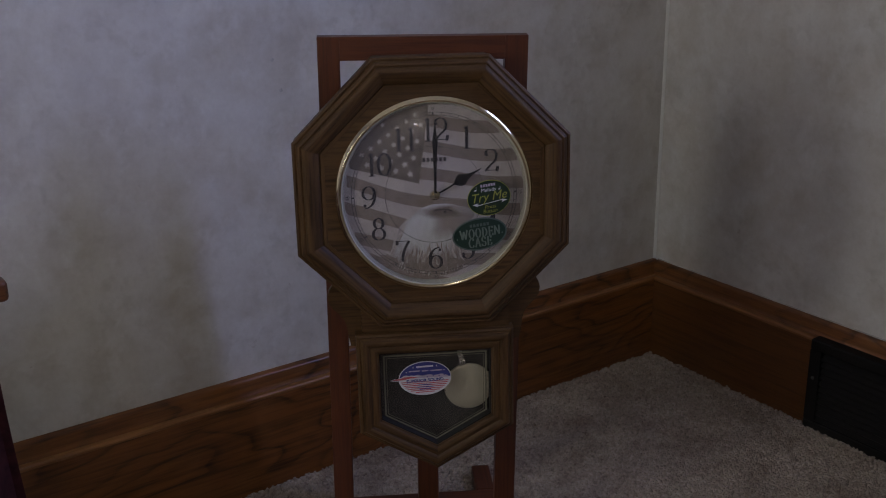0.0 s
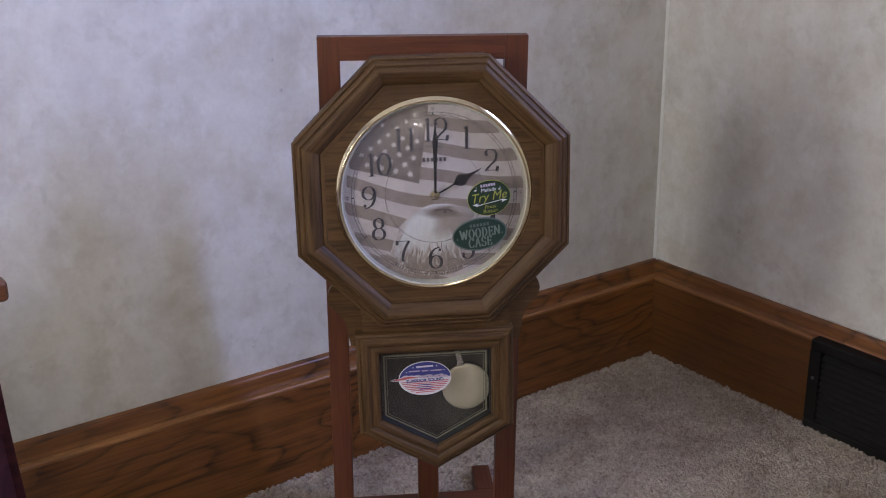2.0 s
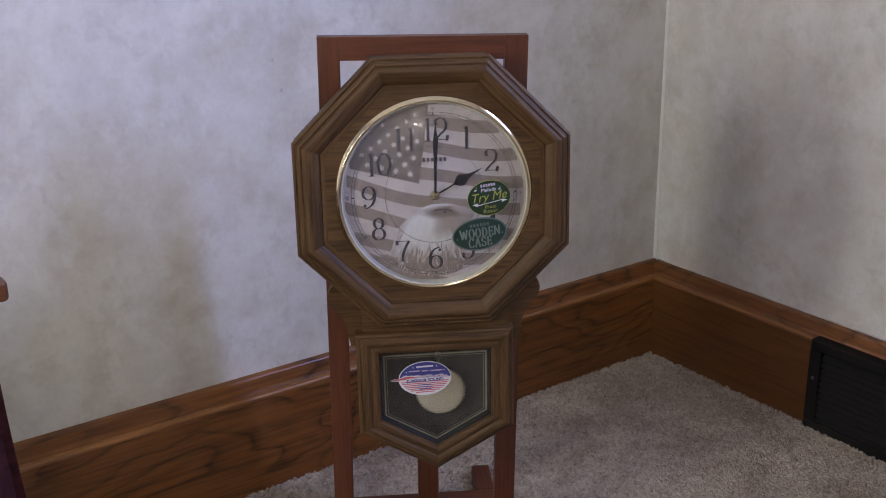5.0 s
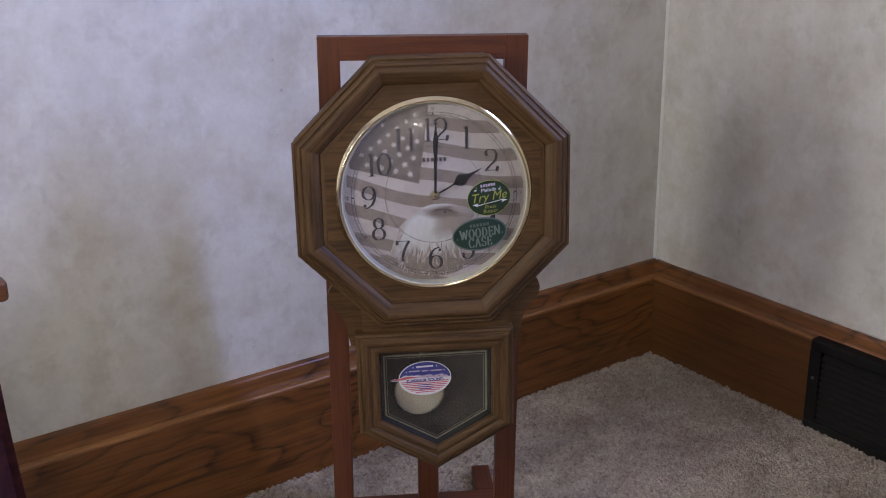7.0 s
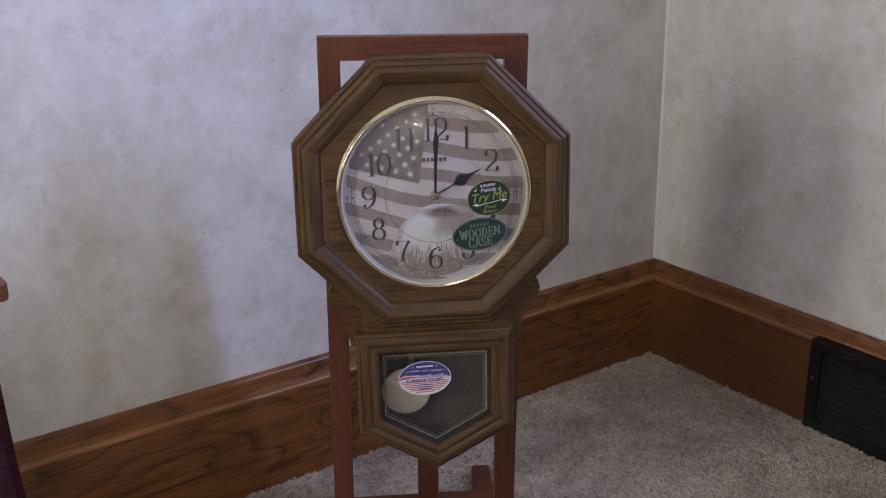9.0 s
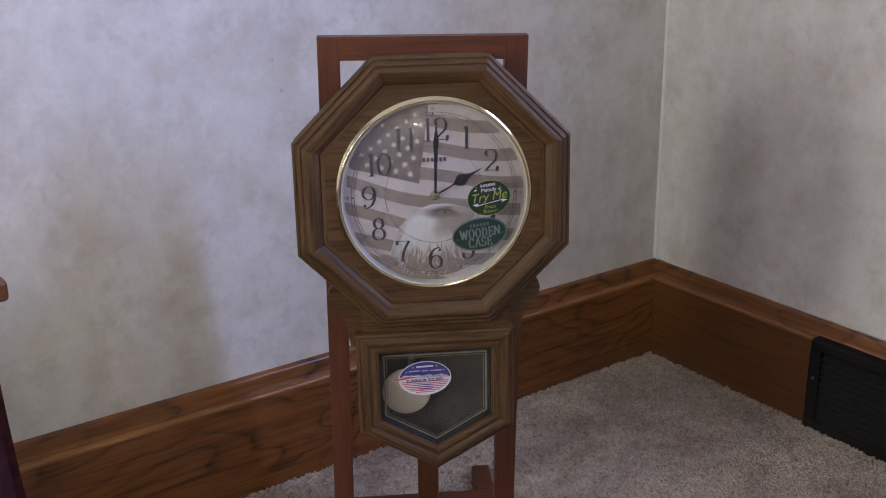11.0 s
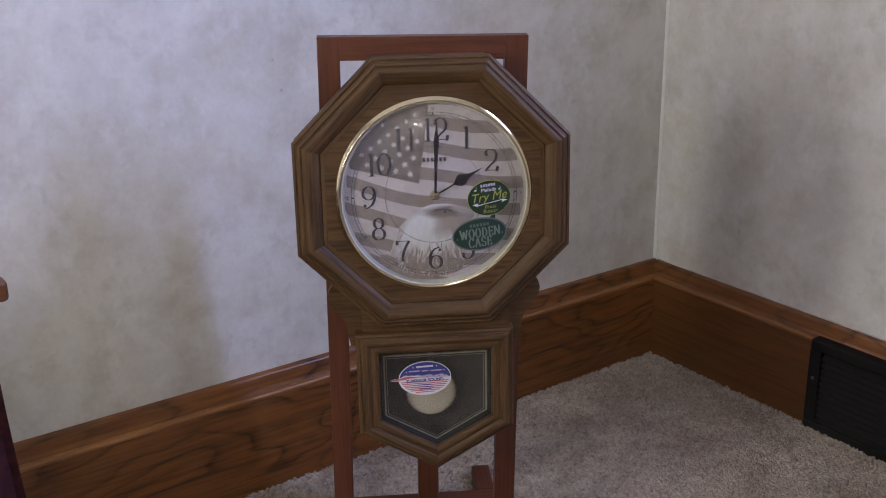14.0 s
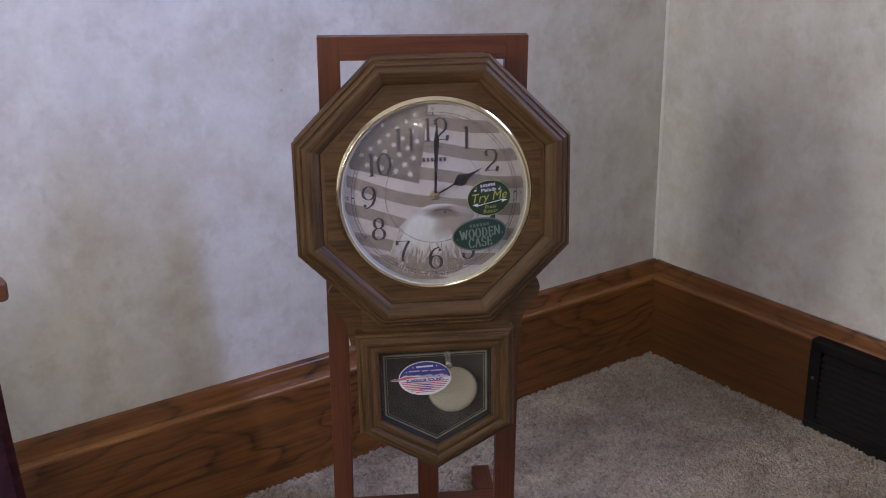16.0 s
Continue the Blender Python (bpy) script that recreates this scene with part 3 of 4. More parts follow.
def dial(root):
    R = 0.1325
    d = part("dial", lathe([(0, 0.0), (R, 0.0), (R, 0.003), (0, 0.003)], 96), M_DIAL, root, "sepia dial printed with a faded flag and eagle", pose(DIAL_X, DIAL_Y, DIAL_Z))
    # stripes of the flag
    for k in range(-3, 4):
        z0 = -0.012 + 0.040 * k
        left, right = [], []
        for i in range(61):
            x = -0.1305 + 0.261 * i / 60
            lim = math.sqrt(max(0.0, 0.1315 ** 2 - x * x))
            c = z0 + wave(x) + 0.0018 * math.sin(38 * x + k)
            a, b = max(-lim, min(lim, c - 0.0092)), max(-lim, min(lim, c + 0.0092))
            if b - a > 0.0004:
                left.append((x, a)); right.append((x, b))
        if len(left) > 2:
            part("stripe", ribbon(left, right, -0.00025), M_STRIPE, d)
    # star field
    def edge(x):
        return 0.0175 - 0.26 * (x + 0.022)
    left, right = [], []
    for i in range(41):
        x = -0.127 + 0.120 * i / 40
        lim = math.sqrt(max(0.0, 0.1315 ** 2 - x * x))
        lo = edge(x)
        if x > -0.022:
            lo = 0.0174 + (x + 0.022) / 0.0147 * 0.102
        if lim > lo:
            left.append((x, lo)); right.append((x, lim))
    part("star_field", ribbon(left, right, -0.0005), M_CANTON, d)
    rng = random.Random(3)
    for row in range(11):
        for col in range(9):
            sx = -0.0345 - 0.0205 * col - (0.0102 if row % 2 else 0.0) + 0.0028 * row
            sz = edge(sx) + 0.0110 + 0.0126 * row
            right_edge = -0.022 + (sz - 0.0174) / 0.102 * 0.0147
            if math.hypot(sx, sz) < 0.1275 and sx < right_edge - 0.006:
                r = 0.0060 - 0.00022 * row - 0.00022 * col
                pts = []
                tilt = 14 + rng.uniform(-5, 5)
                for j in range(10):
                    a = radians(90 + tilt + 36 * j)
                    rr = r if j % 2 == 0 else r * 0.42
                    pts.append((sx + rr * math.cos(a), sz + rr * math.sin(a)))
                b = bmesh.new()
                c = b.verts.new((sx, -0.00075, sz))
                vs = [b.verts.new((x, -0.00075, z)) for x, z in pts]
                for j in range(10):
                    b.faces.new((c, vs[j], vs[(j + 1) % 10]))
                part("star", b, M_STAR, d)
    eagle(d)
    # rings and minute track
    def ring(name, r, w, y, mt=M_LINE):
        o, i = circle(0, 0, r + w / 2, r + w / 2, 120), circle(0, 0, r - w / 2, r - w / 2, 120)
        part(name, ribbon(o + o[:1], i + i[:1], y), mt, d)
    ring("inner_circle", 0.0717, 0.0007, -0.0016)
    ring("minute_track", 0.1205, 0.0007, -0.0016)
    ring("minute_track", 0.1165, 0.0007, -0.0016)
    b = bmesh.new()
    for i in range(60):
        a = radians(6 * i)
        s, c = math.sin(a), math.cos(a)
        w = 0.0011 if i % 5 == 0 else 0.0003
        q = [b.verts.new((r * s + e * c, -0.0016, r * c - e * s)) for r, e in ((0.1165, -w), (0.1165, w), (0.1205, w), (0.1205, -w))]
        b.faces.new(q)
    part("minute_marks", b, M_LINE, d)
    for i, words in enumerate(("12", "1", "2", "3", "4", "5", "6", "7", "8", "9", "10", "11")):
        a = radians(30 * i)
        r = 0.0955
        numeral(words, r * math.sin(a) + {0: 0.0015, 10: 0.0022, 11: 0.0070}.get(i, 0.0), r * math.cos(a), 0.0335, d, -0.0020)
    for words, i in (("0", 0), ("15", 3), ("30", 6), ("45", 9), ("10", 2), ("40", 8), ("50", 10), ("20", 4)):
        a = radians(30 * i)
        t = text_points(words, 0.0072)
        part("minute_figure", warp(t, placed(0.1255 * math.sin(a), 0.1255 * math.cos(a), 0 if i in (0, 6) else -30 * i + (180 if 3 < i < 9 else 0), -0.0016)), M_LINE, d)
    # maker's mark as plain bars
    for k in range(6):
        x = -0.0165 + 0.0061 * k
        part("mark_bar", sheet([(x, 0.0492), (x + 0.0042, 0.0492), (x + 0.0042, 0.0550), (x, 0.0550)], -0.0016), M_LINE, d)
    return d


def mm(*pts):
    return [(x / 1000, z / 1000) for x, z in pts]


def smooth_outline(pts, steps=6):
    out, n = [], len(pts)
    for i in range(n):
        p0, p1, p2, p3 = (Vector(pts[(i + k - 1) % n]) for k in range(4))
        for s in range(steps):
            t = s / steps
            out.append(tuple(0.5 * ((2 * p1) + (p2 - p0) * t + (2 * p0 - 5 * p1 + 4 * p2 - p3) * t * t + (3 * p1 - p0 - 3 * p2 + p3) * t ** 3)))
    return out


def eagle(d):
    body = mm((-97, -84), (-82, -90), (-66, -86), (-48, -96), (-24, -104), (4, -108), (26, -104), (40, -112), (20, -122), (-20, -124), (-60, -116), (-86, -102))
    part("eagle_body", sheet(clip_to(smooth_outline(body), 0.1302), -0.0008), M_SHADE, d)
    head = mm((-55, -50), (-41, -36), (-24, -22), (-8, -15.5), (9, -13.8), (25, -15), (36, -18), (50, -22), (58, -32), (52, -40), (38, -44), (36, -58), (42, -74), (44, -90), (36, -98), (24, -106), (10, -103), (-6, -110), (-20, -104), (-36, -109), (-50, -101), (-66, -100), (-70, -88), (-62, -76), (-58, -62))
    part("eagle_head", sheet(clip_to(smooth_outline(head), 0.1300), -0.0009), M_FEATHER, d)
    lid = [(-0.002 + 0.0030 * i, -0.0242 + 0.0024 * math.sin(i / 9 * math.pi) - 0.0001 * i) for i in range(10)]
    part("eagle_eyelid", stroke(lid, 0.0016, 0.0018, -0.0015), M_LINE, d)
    under = [(0.006 + 0.0018 * i, -0.0293 - 0.0010 * math.sin(i / 9 * math.pi) + 0.0001 * i) for i in range(10)]
    part("eagle_eyelid", stroke(under, 0.0008, 0.0009, -0.0015), M_SHADE, d)
    part("eagle_eye", sheet(circle(0.0140, -0.0264, 0.0040, 0.0032, 20), -0.0014), M_FEATHER_EYE, d)
    part("eagle_pupil", sheet(circle(0.0145, -0.0261, 0.0018, 0.0018, 16), -0.0016), M_INK, d)
    mouth = [(0.022 + 0.0017 * i, -0.0335 + 0.0012 * math.sin(i / 4)) for i in range(20)]
    part("beak_line", stroke(mouth, 0.0012, 0.0009, -0.0014), M_SHADE, d)
    # loose feathers at the neck and ruff
    rng = random.Random(11)
    for i in range(120):
        x0, z0 = rng.uniform(-0.062, 0.034), rng.uniform(-0.112, -0.070)
        if z0 > -0.078 and x0 < -0.045:
            continue
        ln, w = rng.uniform(0.010, 0.024), rng.uniform(0.0007, 0.0019)
        lean = 0.45 * x0 / 0.06 + rng.uniform(-0.25, 0.25)
        p0 = (x0, z0)
        p1 = (x0 + lean * ln * 0.5 + rng.uniform(-0.002, 0.002), z0 - ln * 0.5)
        p2 = (x0 + lean * ln, z0 - ln)
        if math.hypot(*p2) > 0.126:
            continue
        q = [p0, (p1[0] - w, p1[1]), p2, (p1[0] + w, p1[1])]
        part("feather", sheet(q, -0.00105 - 0.00001 * (i % 20)), M_SHADE if rng.random() < 0.42 else (M_BEAK if rng.random() < 0.4 else M_STAR), d)
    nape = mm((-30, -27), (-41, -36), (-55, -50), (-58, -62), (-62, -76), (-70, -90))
    for i in range(70):
        f = rng.uniform(0, len(nape) - 1.01)
        k = int(f)
        a, b = Vector(nape[k]), Vector(nape[k + 1])
        p, along = a.lerp(b, f - k), (b - a).normalized()
        out = Vector((-abs(along.y), -abs(along.x) * 0.6 - 0.3)).normalized()
        ln, w = rng.uniform(0.004, 0.010), rng.uniform(0.0006, 0.0014)
        tip = p + (along * 0.75 + out * 0.45) * ln
        base = p - out * 0.0015
        side = Vector((-along.y, along.x)) * w
        part("feather", sheet([tuple(base - side), tuple(base + side), tuple(tip)], -0.00096 - 0.000002 * i), M_DIAL if rng.random() < 0.5 else M_STAR, d)
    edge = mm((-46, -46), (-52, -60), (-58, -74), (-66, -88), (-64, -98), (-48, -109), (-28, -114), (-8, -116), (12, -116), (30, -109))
    for i in range(100):
        f = rng.uniform(0, len(edge) - 1.01)
        k = int(f)
        x0 = edge[k][0] + (edge[k + 1][0] - edge[k][0]) * (f - k) + rng.uniform(0.0, 0.004)
        z0 = edge[k][1] + (edge[k + 1][1] - edge[k][1]) * (f - k) + rng.uniform(0.0, 0.004)
        ln, w = rng.uniform(0.006, 0.014), rng.uniform(0.0006, 0.0013)
        dx, dz = -0.35 + 0.9 * (x0 + 0.02) / 0.06 * 0.5 + rng.uniform(-0.2, 0.2), -1.0
        q = [(x0 - w, z0 + 0.003), (x0 + w, z0 + 0.003), (x0 + dx * ln, z0 + dz * ln)]
        if math.hypot(*q[2]) < 0.129:
            part("feather", sheet(q, -0.00098), M_STAR if rng.random() < 0.6 else M_BEAK, d)
    for cx, cz, rx, rz, turn in ((-0.068, -0.095, 0.015, 0.006, -28), (-0.028, -0.108, 0.018, 0.007, -8), (0.002, -0.113, 0.016, 0.006, 8), (0.024, -0.105, 0.009, 0.009, 30)):
        pts = [(x + rng.uniform(-0.0012, 0.0012), z + rng.uniform(-0.002, 0.002)) for x, z in circle(cx, cz, rx, rz, 26, turn)]
        part("feather_shadow", sheet(clip_to(pts, 0.1300), -0.0013), M_SHADE, d)


def on_glass(lift):
    return lambda x, y, z: (x, -dome(x, z) - lift, z)


def oval(name, cx, cz, rx, rz, turn, lift, material, parent, m=None):
    b = bmesh.new()
    loops = [[b.verts.new((x, 0, z)) for x, z in circle(cx, cz, rx * s, rz * s, 40, turn)] for s in (1.0, 0.66, 0.33)]
    for a, c in zip(loops, loops[1:]):
        for i in range(40):
            b.faces.new((a[i], a[(i + 1) % 40], c[(i + 1) % 40], c[i]))
    b.faces.new(loops[-1])
    return part(name, warp(b, on_glass(lift)), material, parent, m=m)


def words_on(name, words, size, x, z, turn, lift, material, parent, shear=0.0, sx=1.0, bold=0.0):
    t = warp(text_points(words, size, 1.0, bold), placed(x, z, turn, 0.0, shear, sx))
    return part(name, warp(t, on_glass(lift)), material, parent)


def bar_on(name, x, z, w, h, turn, lift, material, parent):
    c, s = math.cos(radians(turn)), math.sin(radians(turn))
    rows = [[(x + c * a - s * b, z + s * a + c * b) for a in (w * (i / 10 - 0.5) for i in range(11))] for b in (-h / 2, h / 2)]
    return part(name, warp(ribbon(rows[0], rows[1], 0), on_glass(lift)), material, parent)


# roman capitals as pen paths in a box of height 2, with bracket lines at the stem ends
CAPITALS = {
    "W": [line((-0.95, 0.95), (-0.45, -0.95)), line((-0.45, -0.95), (-0.02, 0.70)), line((0.0, 0.70), (0.45, -0.95)), line((0.45, -0.95), (0.92, 0.95)), line((-1.18, 0.95), (-0.70, 0.95)), line((0.68, 0.95), (1.15, 0.95))],
    "O": [arc(0, 0, 0.62, 0.95, 90, 450, 40)],
    "D": [line((-0.48, -0.95), (-0.48, 0.95)), arc(-0.30, 0, 0.85, 0.93, 90, -90, 26), line((-0.75, 0.93), (-0.28, 0.93)), line((-0.75, -0.93), (-0.28, -0.93))],
    "E": [line((-0.38, -0.95), (-0.38, 0.95)), line((-0.65, 0.93), (0.45, 0.93)), line((-0.65, -0.93), (0.50, -0.93)), line((-0.38, 0.03), (0.25, 0.03)), line((0.44, 0.95), (0.46, 0.55)), line((0.50, -0.95), (0.54, -0.50)), line((0.25, 0.22), (0.25, -0.18))],
    "N": [line((-0.60, -0.95), (-0.60, 0.95)), line((-0.60, 0.95), (0.58, -0.95)), line((0.60, -0.95), (0.60, 0.95)), line((-0.85, 0.93), (-0.50, 0.93)), line((-0.82, -0.93), (-0.38, -0.93)), line((0.38, 0.93), (0.82, 0.93))],
    "C": [arc(0.08, 0, 0.68, 0.95, 52, 308, 34), line((0.52, 0.95), (0.54, 0.45)), line((0.52, -0.45), (0.52, -0.80))],
    "A": [line((-0.62, -0.95), (0.0, 0.95)), line((0.0, 0.95), (0.62, -0.95)), line((-0.36, -0.25), (0.38, -0.25)), line((-0.85, -0.93), (-0.40, -0.93)), line((0.35, -0.93), (0.88, -0.93))],
    "S": [arc(0.0, 0.47, 0.45, 0.48, 40, 270, 22) + arc(0.0, -0.47, 0.48, 0.48, 90, -140, 22)[1:], line((0.40, 0.95), (0.42, 0.50)), line((-0.46, -0.95), (-0.46, -0.45))],
}


def capitals_on(words, height, x, z, turn, lift, material, parent, steps):
    """Serif capitals laid on the glass; steps are the letter widths."""
    b = bmesh.new()
    at = -sum(steps) / 2
    for ch, w in zip(words, steps):
        for path in CAPITALS[ch]:
            pts = [(at + w / 2 + px * height / 2 * 0.72, pz * height / 2) for px, pz in path]
            st = stroke(pts, 0.16 * height, 0.050 * height, 0.0)
            me = bpy.data.meshes.new("stroke")
            st.to_mesh(me); st.free()
            b.from_mesh(me)
            bpy.data.meshes.remove(me)
        at += w
    warp(b, placed(x, z, turn))
    return part("lettering", warp(b, on_glass(lift)), material, parent)


def stickers(root):
    # "try me" sticker
    x, z, t = 0.0765, -0.0032, 4
    s = oval("button_sticker", x, z, 0.0322, 0.0262, t, 0.0003, M_ST_YELLOW, root, pose(BEZEL_X, 0, BEZEL_Z))
    tagged(s, "dark green oval sticker with yellow rim and lettering")
    oval("sticker_field", x, z, 0.0314, 0.0254, t, 0.0005, M_ST_BLACKGREEN, s)
    for k in range(6):
        bar_on("mark_bar", x - 0.0115 + 0.0038 * k, z + 0.0183 + 0.0003 * k, 0.0028, 0.0038, t, 0.0013, M_ST_PINK, s)
    words_on("lettering", "Melody", 0.0078, x - 0.001, z + 0.0122, t, 0.0013, M_ST_WHITE, s, 0.1)
    words_on("lettering", "Try Me", 0.0190, x + 0.0005, z + 0.0020, t + 2, 0.0014, M_ST_YELLOW, s, 0.28, 0.96)
    words_on("lettering", "Press", 0.0078, x + 0.002, z - 0.0128, t, 0.0013, M_ST_YELLOW, s, 0.15)
    words_on("lettering", "Button", 0.0078, x + 0.002, z - 0.0192, t, 0.0013, M_ST_YELLOW, s, 0.15)
    bar_on("arrow_shaft", x - 0.0005, z - 0.0072, 0.040, 0.0011, t + 6, 0.0013, M_ST_WHITE, s)
    for ax, az, w in ((x + 0.0222, z - 0.0048, 0.0075), (x - 0.0200, z - 0.0093, -0.0075)):
        tri = [(ax + w * 0.6, az + 0.0006), (ax - w * 0.5, az + 0.0026), (ax - w * 0.35, az - 0.0003), (ax - w * 0.5, az - 0.0030)]
        part("arrow_tip", warp(sheet(tri, 0), on_glass(0.0016)), M_ST_WHITE, s)
    for nx in (-0.0205, 0.0150):
        oval("music_note", x + nx, z + 0.0122, 0.0014, 0.0010, 20, 0.0014, M_ST_WHITE, s)
        bar_on("music_note", x + nx + 0.0012, z + 0.0148, 0.0005, 0.0048, t, 0.0014, M_ST_WHITE, s)
    # "wooden case" sticker
    x, z, t = 0.0628, -0.0572, 5
    s = oval("case_sticker", x, z, 0.0408, 0.0255, t, 0.0003, M_ST_GREY, root, pose(BEZEL_X, 0, BEZEL_Z))
    tagged(s, "dark green oval sticker with pale lettering")
    oval("sticker_field", x, z, 0.0385, 0.0232, t, 0.0005, M_ST_GREEN, s)
    for k in range(6):
        bar_on("mark_bar", x - 0.0135 + 0.0050 * k, z + 0.0138 + 0.0004 * k, 0.0036, 0.0046, t, 0.0013, M_ST_GREY, s)
    capitals_on("WOODEN", 0.0150, x, z + 0.0028, t, 0.0013, M_ST_PALE, s, (0.0132, 0.0096, 0.0098, 0.0098, 0.0086, 0.0100))
    capitals_on("CASE", 0.0150, x + 0.001, z - 0.0120, t, 0.0013, M_ST_PALE, s, (0.0092, 0.0098, 0.0080, 0.0090))
    for dx in (-0.0335, 0.0335):
        oval("lettering_dot", x + dx, z + dx * 0.09 - 0.003, 0.0010, 0.0010, 0, 0.0014, M_ST_PALE, s)


def pointers(root):
    y0 = DIAL_Y - 0.0050
    hour = [(-0.0012, -0.004), (0.0012, -0.004), (0.0012, 0.030), (0.0018, 0.0325), (0.0056, 0.0365), (0.0088, 0.0415), (0.0084, 0.0465), (0.0052, 0.0520), (0.0026, 0.058), (0.0014, 0.067), (0.0004, 0.0775)]
    minute = [(-0.0017, -0.006), (0.0017, -0.006), (0.0020, 0.030), (0.0028, 0.060), (0.0042, 0.078), (0.0030, 0.086), (0.0018, 0.094), (0.0008, 0.103), (0.0003, 0.109)]
    out = []
    for name, pts, y in (("hour_hand", hour, y0), ("minute_hand", minute, y0 - 0.0018)):
        poly = pts + [(-x, z) for x, z in pts[::-1] if z > 0]
        b = prism(poly, -0.0006, 0.0)
        out.append(part(name, b, M_HAND, root, "black spade-shaped clock pointer", pose(DIAL_X + 0.0007, y, DIAL_Z)))
    part("centre_pin", lathe([(0.0, -0.0042), (0.0035, -0.0040), (0.0045, -0.0030), (0.0045, -0.0006), (0.0068, 0.0), (0.0072, 0.004), (0.0, 0.004)], 32), M_BRASS, root, "brass centre nut", pose(DIAL_X + 0.0007, y0 - 0.0018, DIAL_Z), True)
    return out


DOOR = [(-0.1215, -0.372), (-0.0030, -0.4395), (0.1165, -0.372), (0.1165, -0.2095), (-0.1222, -0.2095)]


def clock():
    root = tagged(new("wall_clock"), "octagonal walnut-stained pendulum clock with flag and eagle dial", "clock")
    root.matrix_world = CLOCK_AT
    # moulded octagon of eight mitred sticks
    prof = [(0.003, -0.046), (0.0015, -0.004), (0.0, 0.000), (0.0008, 0.004), (0.0035, 0.0058), (0.0060, 0.0052), (0.0068, 0.0070), (0.0085, 0.0098), (0.0115, 0.0112), (0.0140, 0.0106), (0.0150, 0.0125), (0.0170, 0.0150), (0.0205, 0.0162),
            (0.0245, 0.0152), (0.0310, 0.0122), (0.0365, 0.0084), (0.0385, 0.0050), (0.0395, 0.0062), (0.0450, 0.0060), (0.0450, -0.046)]
    frame_sides("case_moulding", octagon(0.2), prof, M_CLOCK, root)
    # flat field between the moulding and the bezel
    b = bmesh.new()
    n = 96
    inner = [b.verts.new((BEZEL_X + 0.136 * math.cos(2 * math.pi * i / n), -0.0055, BEZEL_Z + 0.136 * math.sin(2 * math.pi * i / n))) for i in range(n)]
    outer = []
    for i in range(n):
        a = 2 * math.pi * i / n
        k = 0.1562 / max(abs(math.cos(a - round(a / (math.pi / 4)) * math.pi / 4)), 0.1)
        outer.append(b.verts.new((k * math.cos(a), -0.0055, k * math.sin(a))))
    for i in range(n):
        b.faces.new((inner[i], inner[(i + 1) % n], outer[(i + 1) % n], outer[i]))
    r = bmesh.ops.extrude_face_region(b, geom=b.faces[:])
    for v in r["geom"]:
        if isinstance(v, bmesh.types.BMVert):
            v.co.y = 0.004
    part("face_panel", b, M_CLOCK, root)
    part("back_panel", prism(octagon(0.156), 0.0465, 0.0525), M_CASE_IN, root)
    # bezel: polished tube and pale inner rim
    roll = [(0.1444, -0.0030), (0.1443, -0.0040), (0.1440, -0.0046), (0.1436, -0.0050), (0.1421, -0.00624), (0.1406, -0.00743), (0.1391, -0.00858), (0.1387, -0.0088),
            (0.1381, -0.0091), (0.1379, -0.0091), (0.1368, -0.0087), (0.1357, -0.0083), (0.1355, -0.0070), (0.1355, 0.0), (0.1444, 0.0)]
    part("bezel", lathe(roll, 128, True), M_BRASS, root, "polished brass bezel ring", pose(BEZEL_X, 0, BEZEL_Z), True)
    part("bezel_rim", lathe([(0.1354, -0.0070), (0.1348, -0.0072), (0.1332, -0.0045), (0.1318, 0.0055), (0.1311, 0.0072), (0.1354, 0.0072)], 128, True), M_RIM, root, "cream inner dial rim", pose(BEZEL_X, 0, BEZEL_Z), True)
    dial(root)
    hour, minute = pointers(root)
    rad = [0.1330 * i / 14 for i in range(15)]
    shell = [(r, -dome(r, 0)) for r in rad] + [(r, -dome(r, 0) + 0.0018) for r in rad[::-1]]
    g = part("dial_glass", lathe(shell, 96), M_GLASS, root, "clear convex dial glass", pose(BEZEL_X, 0, BEZEL_Z), True)
    g.visible_shadow = False
    stickers(root)
    # shaped backboard with rounded ears
    right = [(0.150, -0.090), (0.153, -0.138), (0.1585, -0.146), (0.1610, -0.156), (0.1590, -0.167), (0.1530, -0.176), (0.1440, -0.184), (0.1370, -0.194), (0.1335, -0.206), (0.1320, -0.222), (0.1290, -0.235), (0.110, -0.240)]
    part("back_board", prism(right[::-1] + [(-x, z) for x, z in right], 0.0205, 0.0335, 0.002), M_CLOCK, root, m=pose(0.0, 0, 0))
    # lower case: open box behind the door frame
    shell_poly = inset(DOOR, 0.006)
    loops = []
    b = bmesh.new()
    for poly, y in ((shell_poly, 0.0165), (shell_poly, 0.066), (inset(DOOR, 0.014), 0.066), (inset(DOOR, 0.014), 0.0165)):
        loops.append([b.verts.new((x, y, z)) for x, z in poly])
    for a, c in zip(loops, loops[1:] + loops[:1]):
        for i in range(5):
            b.faces.new((a[i], a[(i + 1) % 5], c[(i + 1) % 5], c[i]))
    part("lower_case", b, M_CLOCK, root)
    part("case_back", prism(inset(DOOR, 0.0145), 0.058, 0.064), M_CASE_IN, root, "dark grey case lining")
    part("neck_cover", prism([(-0.112, -0.150), (-0.112, -0.2095), (0.110, -0.2095), (0.110, -0.150)], 0.004, 0.020, 0.001), M_CLOCK, root)
